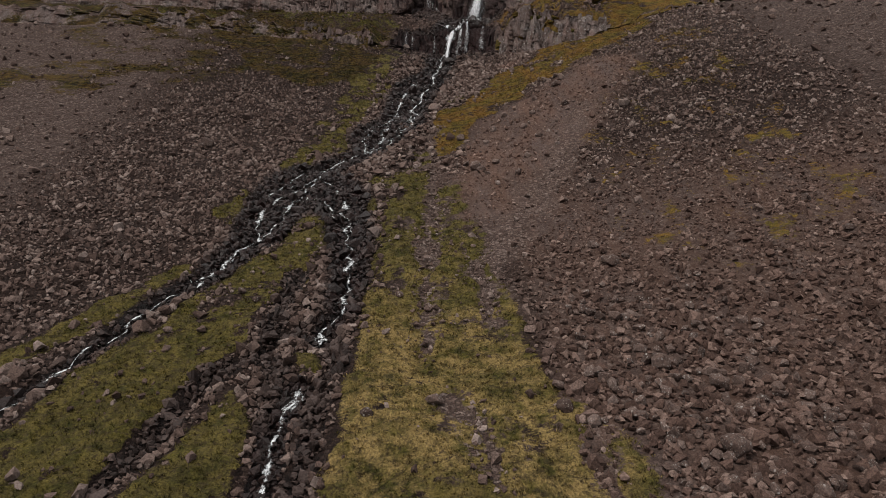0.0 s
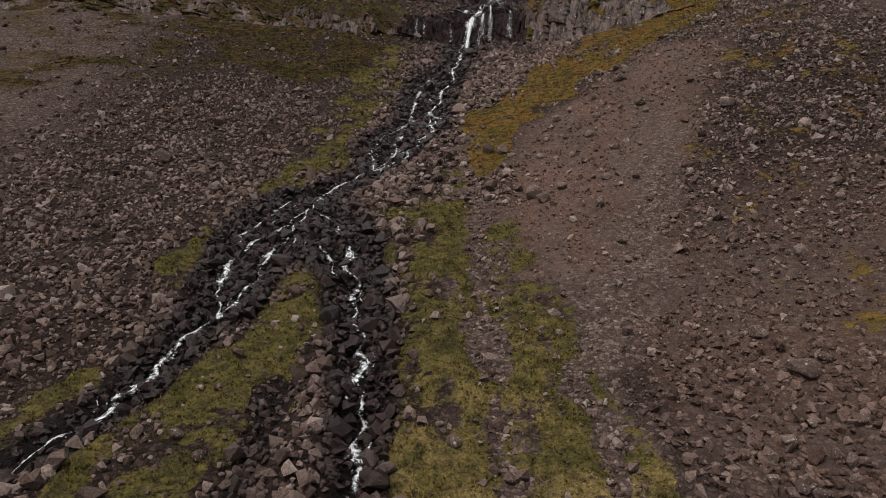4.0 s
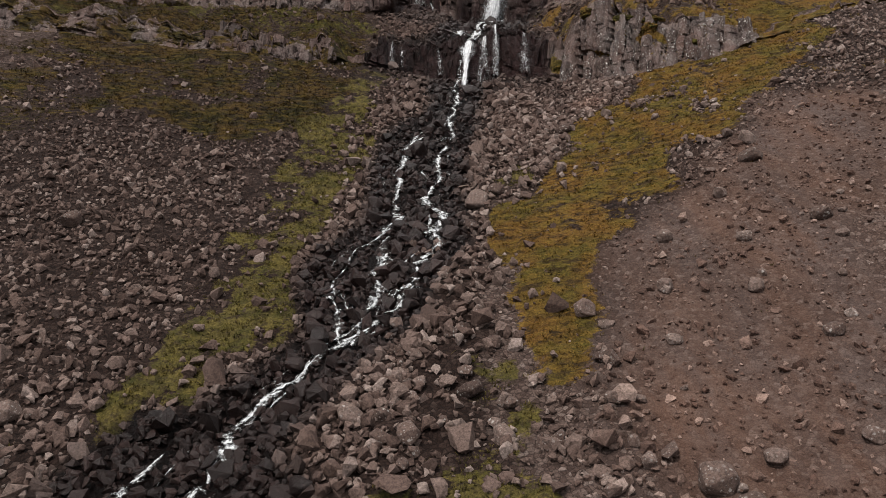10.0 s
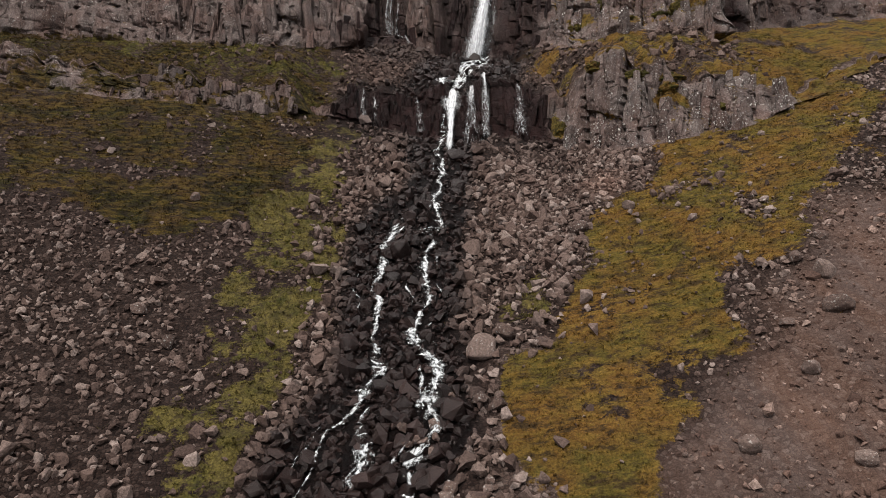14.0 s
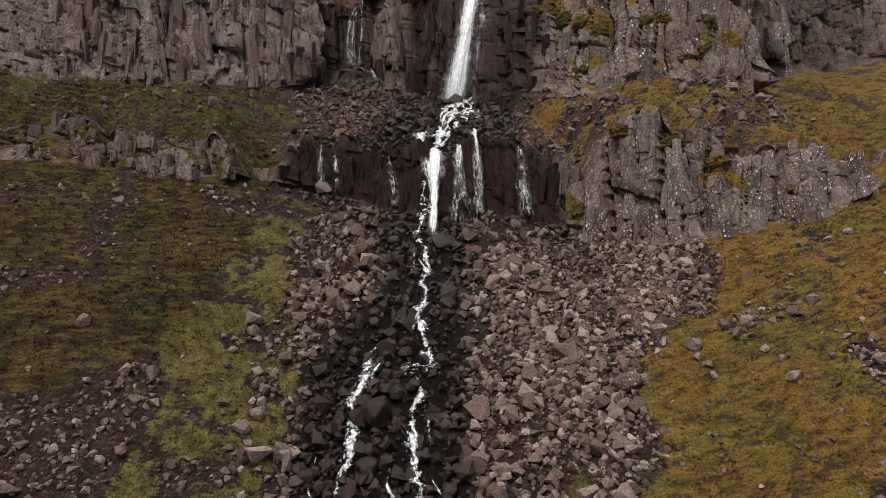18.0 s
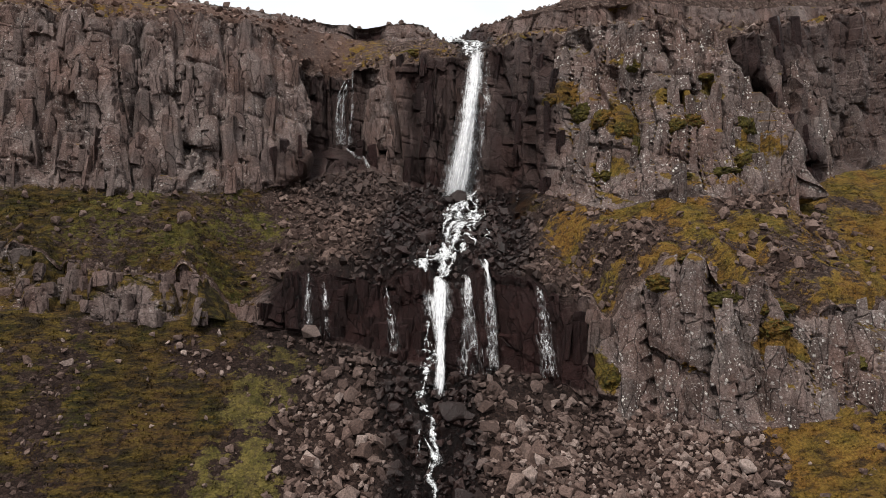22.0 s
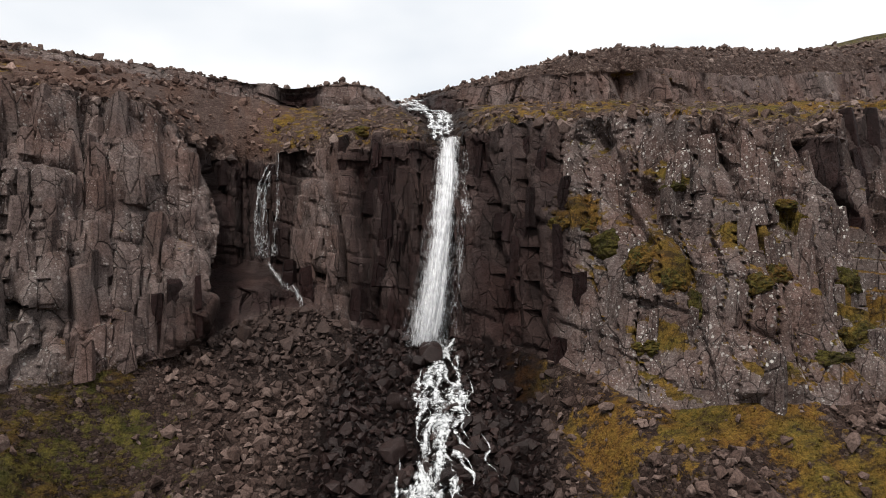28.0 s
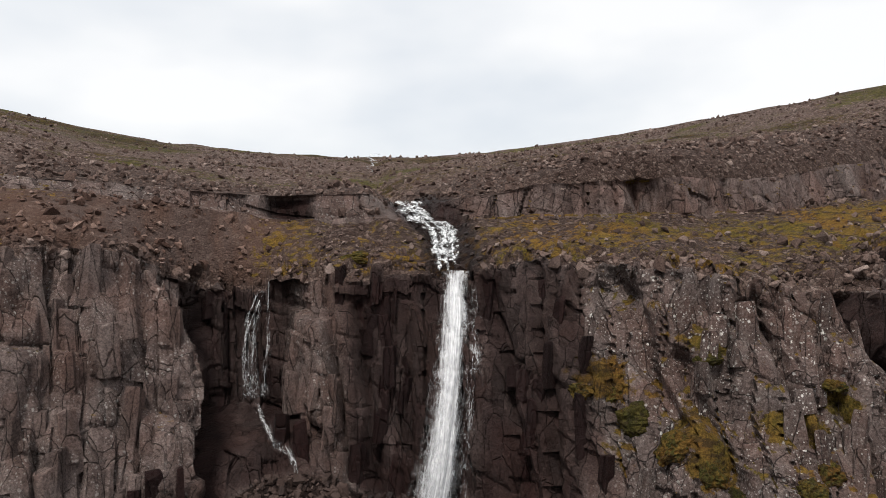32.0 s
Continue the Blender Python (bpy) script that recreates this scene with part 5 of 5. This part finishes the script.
stones("stream_stones", 24000, (-27, 15), (50, 172), lambda m, x, y, r: lognorm(r, len(x), 0.58, 0.45, 1.9),
       lambda m, x, y, s: np.where(s < 2, np.clip(step(2.6, 1.2, bed(x, y)) + 0.45 * (np.abs(x + 6) < 9) * (y > 98) * (y < 128) + 0.55 * (y > 128) * step(14, 8, np.abs(x - 0.12 * (y - 140) + 2)), 0, 1) * np.interp(turf(m), (0, 0.4, 0.8), (1, 0.35, 0.05)), 0) * off_water(x, y), 14, "dark wet stones in the stream bed", 0.2, 0.06)
stones("stream_stones", 5000, (-26, -5), (24, 66), lambda m, x, y, r: lognorm(r, len(x), 0.5, 0.4, 1.3),
       lambda m, x, y, s: step(1.8, 0.5, np.minimum.reduce([from_course(x, y, c) for c in DRY + (COURSES["right_low"],)])) * np.interp(turf(m), (0, 0.4, 0.8), (1, 0.4, 0.02)), 15, "dark stones in the dry gullies", 0.2)
stones("ledge_stones", 21000, (-40, 40), (158, 198), lambda m, x, y, r: lognorm(r, len(x), 0.5, 0.45, 1.8),
       lambda m, x, y, s: np.where((s > 3.02) & (s < 4.0), np.interp(turf(m), (0, 0.4, 0.7), (1, 0.25, 0.06)) * np.where(from_course(x, y, CASCADE) < 1.1, 0.2, 1.0), 0), 16, "fallen dark blocks on the terrace between the cliffs", 0.2, -0.15)
stones("plateau_stones", 34000, (-60, 125), (180, 300), lambda m, x, y, r: lognorm(r, len(x), 0.45, 0.42, 1.15),
       lambda m, x, y, s: np.where(s > 5.02, np.interp(turf(m), (0, 0.4, 0.7), (1, 0.4, 0.1)) * np.interp(y, (205, 240), (1, 0.5)), 0), 17, "loose brown stones on the slope above the cliff")
stones("rim_stones", 6000, (-45, 60), (178, 216), lambda m, x, y, r: lognorm(r, len(x), 0.6, 0.4, 1.7),
       lambda m, x, y, s: np.where((s > 4.97) & (s < 5.6), step(5.6, 5.0, s), 0), 20, "broken blocks along the rim of the upper cliff")
stones("grass_stones", 7500, (-20, 14), (34, 104), lambda m, x, y, r: lognorm(r, len(x), 0.36, 0.45, 1.0),
       lambda m, x, y, s: np.clip(np.interp(y, (50, 80), (0.03, 0.2)) * step(-0.1, 0.3, fbm(x / 3, y / 3, 3, 45)) * 1.6 + 0.9 * step(1.7, 0.4, np.minimum.reduce([from_course(x, y, c) for c in STONY])), 0, 1), 18, "grey stones scattered in the grass", 0.1, 0.12)
stones("scree_stones", 7000, (4, 26), (132, 161), lambda m, x, y, r: lognorm(r, len(x), 0.42, 0.45, 1.5),
       lambda m, x, y, s: np.where(s < 2, np.interp(turf(m), (0, 0.4, 0.7), (1, 0.3, 0.04)) * step(0.9, 1.3, bed(x, y)), 0), 21, "pale broken stones below the low cliff", 0.12, 0.08)
stones("far_stones", 11000, (-150, 150), (-40, 190), lambda m, x, y, r: lognorm(r, len(x), 0.8, 0.4, 2.0),
       lambda m, x, y, s: np.where(s < 2, (1 - 0.8 * turf(m)) * np.maximum(step(44, 60, np.abs(x)), step(44, 30, y)), 0), 19, "distant scree stones")


# ---- boulders that stand out ----
BIG = rock_templates(14, 26, 9, 0.8)
BIG_MESHES = []
for k, (v, f) in enumerate(BIG):
    bm = bmesh.new()
    vs = [bm.verts.new(q) for q in v]
    for tri in f:
        bm.faces.new([vs[q] for q in tri])
    bmesh.ops.dissolve_limit(bm, angle_limit=0.2, verts=bm.verts, edges=bm.edges)
    bmesh.ops.bevel(bm, geom=bm.edges, offset=0.025, segments=1, affect="EDGES")
    bmesh.ops.triangulate(bm, faces=bm.faces)
    me = bpy.data.meshes.new("boulder")
    bm.to_mesh(me)
    bm.free()
    me.materials.append(M_BOULDER)
    BIG_MESHES.append(me)
WET_MESHES = []
for me in BIG_MESHES:
    m2 = me.copy()
    m2.attributes.new("wet", "FLOAT", "POINT").data.foreach_set("value", np.ones(len(m2.vertices), np.float32))
    WET_MESHES.append(m2)


PALE_MESHES = []
for me in BIG_MESHES:
    m2 = me.copy()
    m2.attributes.new("pale", "FLOAT", "POINT").data.foreach_set("value", np.full(len(m2.vertices), 0.22, np.float32))
    PALE_MESHES.append(m2)


def boulder(x, y, size, seed, sunk=0.2, label=""):
    rng = np.random.default_rng(seed)
    s = row_of(np.array([x]), np.array([y]))
    p = at(np.array([x]), s)[0]
    m = cover_at(x, s)
    wet = m["wet"][0] > 0.5
    ob = new("boulder", (WET_MESHES if wet else PALE_MESHES if x > 3 and y > 80 else BIG_MESHES)[int(rng.integers(len(BIG_MESHES)))])
    ob.matrix_world = Matrix.Translation((p[0], p[1], p[2] + sunk * size)) @ Euler((rng.normal(0, 0.25), rng.normal(0, 0.25), rng.uniform(0, 6.28))).to_matrix().to_4x4() @ Matrix.Diagonal((size * rng.uniform(0.9, 1.15), size * rng.uniform(0.85, 1.1), size * rng.uniform(0.8, 1), 1))
    where = "in grass" if turf(m)[0] > 0.5 else "among scree stones"
    tagged(ob, label or ("black wet basalt boulder in the stream bed" if wet else "angular grey-brown basalt boulder lying " + where), "boulder", "boulders on the hillside")
    return ob


PLACED = ((-6.2, 146.2, 3.0), (9.1, 142.8, 1.8), (-11.6, 106.3, 1.8), (-6.5, 94.9, 1.9), (7.4, 98.4, 1.3), (4.5, 97.8, 2.0), (19.9, 114.8, 1.5), (6.6, 107.4, 1.1), (21.4, 127.7, 1.9),
          (15.7, 120.8, 1.4), (12.7, 109.8, 1.4), (8.1, 112.4, 1.3), (16, 74.2, 1.5), (16.8, 69.9, 2.0), (28, 108, 2.4), (-1.5, 57, 0.9), (14.1, 143.8, 1.5), (-25.8, 154.8, 1.4), (-5.2, 46.8, 1.0),
          (8.4, 47.5, 1.6), (10, 45.6, 1.2), (16.6, 52.8, 1.9), (20, 50, 1.9), (-1.8, 130.5, 2.6), (0.2, 131.5, 2.0), (-36.6, 130.8, 2.4), (-30, 107.8, 1.8), (-20.3, 181.2, 1.6), (8.2, 189.3, 2.6), (6.6, 188.5, 1.8), (10.6, 189.4, 1.6),
          (-13.6, 101.8, 1.6), (-12.8, 80, 2.2), (-8.5, 104, 1.7), (-3.8, 103, 1.5), (-5, 107, 1.6), (-40, 118, 2.6), (4.2, 184.5, 2.0), (2.5, 179.5, 2.2), (6.4, 177, 1.8), (5, 175.5, 1.6))
for k, (x, y, d) in enumerate(PLACED):
    boulder(x, y, d, 300 + k)
rng = np.random.default_rng(77)
made = 0
while made < 130:
    x, y = rng.uniform(-48, 42), rng.uniform(36, 170)
    if x < -8 and rng.random() < 0.35:
        continue
    s1 = row_of(np.array([x]), np.array([y]))
    if s1[0] >= 1.99:
        continue
    cover = turf(cover_at(x, s1))[0]
    if rng.random() < cover * 0.93 or off_water(np.array([x]), np.array([y]))[0] < 1:
        continue
    boulder(x, y, float(min(2.3, 1.0 * math.exp(rng.normal(0, 0.3)))), 900 + made)
    made += 1


made = 0
while made < 80:
    course = COURSES[("main", "main", "main", "west", "loop", "right", "left", "braid")[int(rng.integers(8))]]
    x, y = np.array(course[int(rng.integers(len(course)))]) + rng.uniform(-2.6, 2.6, 2)
    if 78 < y < 168 and np.min([from_course(np.array([x]), np.array([y]), c)[0] for c in COURSES.values()]) > 0.8:
        boulder(x, y, float(min(2.2, 1.2 * math.exp(rng.normal(0, 0.28)))), 2100 + made, 0.22)
        made += 1
for k in range(50):
    x, y = rng.uniform(4, 42), rng.uniform(82, 138)
    if turf(cover_at(x, row_of(np.array([x]), np.array([y]))))[0] < 0.3:
        boulder(x, y, float(min(1.5, 0.75 * math.exp(rng.normal(0, 0.35)))), 1500 + k, 0.12)


# ---- single stones of the boulder field and the stream bed, each lying on the ground ----
STONE_MESHES = []
for v, f in rock_templates(16, 18, 23, 0.85):
    me = bpy.data.meshes.new("stone")
    me.from_pydata(v.tolist(), [], f.tolist())
    me.materials.append(M_BOULDER)
    STONE_MESHES.append(me)
rng = np.random.default_rng(81)
for k in range(300):
    x, y = (rng.uniform(11, 27), rng.uniform(37, 66)) if k < 190 else (rng.uniform(-10, 4), rng.uniform(98, 128))
    s1 = row_of(np.array([x]), np.array([y]))
    if turf(cover_at(x, s1))[0] > 0.3:
        continue
    p, d = at(np.array([x]), s1)[0], rng.uniform(0.7, 1.35)
    ob = new("stone", STONE_MESHES[int(rng.integers(16))])
    ob.parent = ground
    ob.matrix_world = Matrix.Translation((p[0], p[1], p[2] + 0.22 * d)) @ Euler((rng.normal(0, 0.4), rng.normal(0, 0.4), rng.uniform(0, 6.28))).to_matrix().to_4x4() @ Matrix.Diagonal((d, d * rng.uniform(0.75, 1), d * rng.uniform(0.7, 1), 1))


# ---- grass, moss and heath plants ----
def blades(name, n, xr, yr, which, length, seed, label, category):
    rng = np.random.default_rng(seed)
    x, y = rng.uniform(*xr, n), rng.uniform(*yr, n)
    s = row_of(x, y)
    m = maps(x, y, s)
    ok = (m[which] > 0.45 + 0.15 * rng.normal(size=n)) & ~((s > 2) & (s < 3)) & ~((s > 4) & (s < 5))
    x, y, s = x[ok], y[ok], s[ok]
    m = {k: v[ok] for k, v in m.items()}
    p = at(x, s)
    n, per = len(x), 5
    h = length * rng.uniform(0.5, 1.3, (n, per, 1))
    a = rng.uniform(0, 6.283, (n, per))
    out = np.stack([np.cos(a), np.sin(a), 0 * a], -1)
    side = np.stack([-np.sin(a), np.cos(a), 0 * a], -1)
    foot = p[:, None, :] + out * rng.uniform(0, 0.22, (n, per, 1)) - np.array((0, 0, 0.04))
    tip = foot + out * h * rng.uniform(0.2, 0.9, (n, per, 1)) + np.array((0, 0, 1)) * h * 0.7
    v = np.stack([foot - side * 0.045, foot + side * 0.045, tip], 2).reshape(-1, 3)
    f = np.arange(len(v)).reshape(-1, 3)
    me = mesh_from(name, v, f, M_TURF, {k: np.repeat(m[k] if k != which else np.maximum(m[k], 0.8), per * 3) for k in ("grass", "moss", "heath", "dry")})
    return tagged(new(name, me), label, category, kind="stuff")


blades("grass", 72000, (-40, 15), (8, 160), "grass", 0.3, 31, "short green and yellow mountain grass in tufts", "grass")
blades("moss", 22000, (-4, 48), (105, 175), "moss", 0.24, 32, "orange-olive moss and sedge on the slope", "moss")
blades("heath", 30000, (-75, 0), (140, 195), "heath", 0.32, 33, "brown-green low heath plants", "heath")


# ---- cushions of moss on the cliff ledges ----
def cushion(x, s, wide, tall, seed):
    rng = np.random.default_rng(seed)
    p = at(np.array([x]), np.array([s]))[0]
    bm = bmesh.new()
    bmesh.ops.create_icosphere(bm, subdivisions=4, radius=1.0)
    for v in bm.verts:
        k = 1 + 0.3 * noise.noise(v.co * 1.6 + Vector((seed, 0, 0))) + 0.22 * noise.noise(v.co * 4.5) + 0.14 * noise.noise(v.co * 11)
        sag = 0.55 * max(0.0, v.co.x * (1 if seed % 2 else -1)) ** 2
        v.co = Vector((v.co.x * wide * k, v.co.y * 0.95 * k, v.co.z * tall * 1.25 * k - sag * tall))
    me = bpy.data.meshes.new("moss_cushion")
    bm.to_mesh(me)
    bm.free()
    n = len(me.vertices)
    for key, value in (("moss", 1.0), ("grass", 0.45 if seed % 3 else 0.75)):
        me.attributes.new(key, "FLOAT", "POINT").data.foreach_set("value", np.clip(value + rng.normal(0, 0.12, n), 0, 1).astype(np.float32))
    me.materials.append(M_CUSHION)
    ob = new("moss_cushion", me)
    ob.location = (p[0], p[1] + 0.5, p[2] - 0.1)
    tagged(ob, "orange and green cushion of moss on a cliff ledge", "moss", "moss cushions on the cliffs")


M_CUSHION = M_GROUND
for k, (x, s, wide, tall) in enumerate(((17.6, 4.57, 1.0, 0.5), (18.7, 4.56, 1.4, 0.8), (20.0, 4.5, 1.4, 0.9), (21.2, 4.44, 1.3, 0.8), (22.2, 4.37, 0.9, 0.8), (22.9, 4.28, 0.6, 0.9), (27.8, 4.39, 1.3, 0.7), (26.4, 4.36, 1.0, 0.6), (33.0, 4.4, 1.2, 0.9), (32, 4.2, 1.3, 0.7), (31, 4.68, 0.9, 0.4), (24.6, 4.72, 0.9, 0.4),
                                        (20.2, 4.16, 1.3, 0.5), (23.6, 2.7, 1.0, 0.5), (28.2, 2.42, 1.2, 0.6), (13.4, 2.25, 0.8, 0.9), (17.4, 2.86, 1.0, 0.6), (21.0, 2.97, 1.6, 0.5), (24.4, 2.98, 1.5, 0.5), (19.0, 3.02, 1.3, 0.5), (36.5, 4.72, 1.2, 0.4), (5.2, 5.25, 1.6, 0.5), (-12, 4.25, 0.9, 0.5), (29.5, 4.12, 1.4, 0.4), (25.4, 4.1, 1.0, 0.4))):
    cushion(x, s, wide, tall, k + 1)


# ---- columns and blocks that stand out from the cliffs ----
def column_meshes(count, seed):
    rng = np.random.default_rng(seed)
    found = []
    for _ in range(count):
        bm = bmesh.new()
        sides = int(rng.integers(4, 7))
        ang = np.sort(rng.uniform(0, 6.283, sides) * 0.35 + np.arange(sides) * 6.283 / sides)
        ring = [(0.5 * math.cos(q) * rng.uniform(0.85, 1.1), 0.5 * math.sin(q) * rng.uniform(0.85, 1.1)) for q in ang]
        for z, k in ((-0.5, 1.05), (0.1, 1.0), (0.5, rng.uniform(0.72, 0.95))):
            for q in ring:
                bm.verts.new((q[0] * k + 0.05 * z, q[1] * k, z + rng.uniform(-0.06, 0.06)))
        bmesh.ops.convex_hull(bm, input=bm.verts)
        bmesh.ops.delete(bm, geom=[v for v in bm.verts if not v.link_faces], context="VERTS")
        bmesh.ops.bevel(bm, geom=bm.edges, offset=0.02, segments=1, affect="EDGES")
        me = bpy.data.meshes.new("rock_column")
        bm.to_mesh(me)
        bm.free()
        me.materials.append(M_BLOCK)
        found.append(me)
    return found


COLUMNS = column_meshes(12, 5)
PALE_COLUMNS, WET_SHADE_COLUMNS = [], []
for me in COLUMNS:
    for group, key in ((PALE_COLUMNS, "pale"), (WET_SHADE_COLUMNS, "wet")):
        m2 = me.copy()
        m2.attributes.new(key, "FLOAT", "POINT").data.foreach_set("value", np.ones(len(m2.vertices), np.float32))
        group.append(m2)


def columns(cliff, n, xr, lo, hi, seed):
    rng = np.random.default_rng(seed)
    for _ in range(n):
        x, s = rng.uniform(*xr), rng.uniform(lo + 0.03, hi - 0.06)
        p = at(np.array([x]), np.array([s]))[0]
        q = at(np.array([x + 0.8, x - 0.8]), np.array([s, s]))
        across = math.atan2(q[0][1] - q[1][1], q[0][0] - q[1][0])
        if abs(across) > 1.3:
            continue
        if min(abs(x - q) for q in ((2.0, 5.6, 7.6) if lo < 3 else (9.6, 11.0, 12.6, -4.0, -5.4, 36.2, 37.6))) < 1.3:
            continue
        m = cover_at(x, s)
        pick = WET_SHADE_COLUMNS if m["wet"][0] > 0.5 else (PALE_COLUMNS if x > 14 else COLUMNS)
        ob = new("rock_column", pick[int(rng.integers(len(pick)))])
        ob.parent = cliff
        w, tall = rng.uniform(0.7, 1.7), rng.uniform(1.2, 4.2) * ((0.5 if x < -12 else 0.8) if lo < 3 else 1.15)
        ob.matrix_world = Matrix.Translation((p[0], p[1] + 0.12 * w, p[2])) @ Euler((rng.normal(-0.12, 0.06), rng.normal(0, 0.05), across + rng.normal(0, 0.3))).to_matrix().to_4x4() @ Matrix.Diagonal((w, w * rng.uniform(0.8, 1.2), tall, 1))


columns(cliff_low, 170, (-40, 36), 2.0, 3.0, 41)
columns(cliff_up, 290, (-38, 46), 4.0, 5.0, 42)
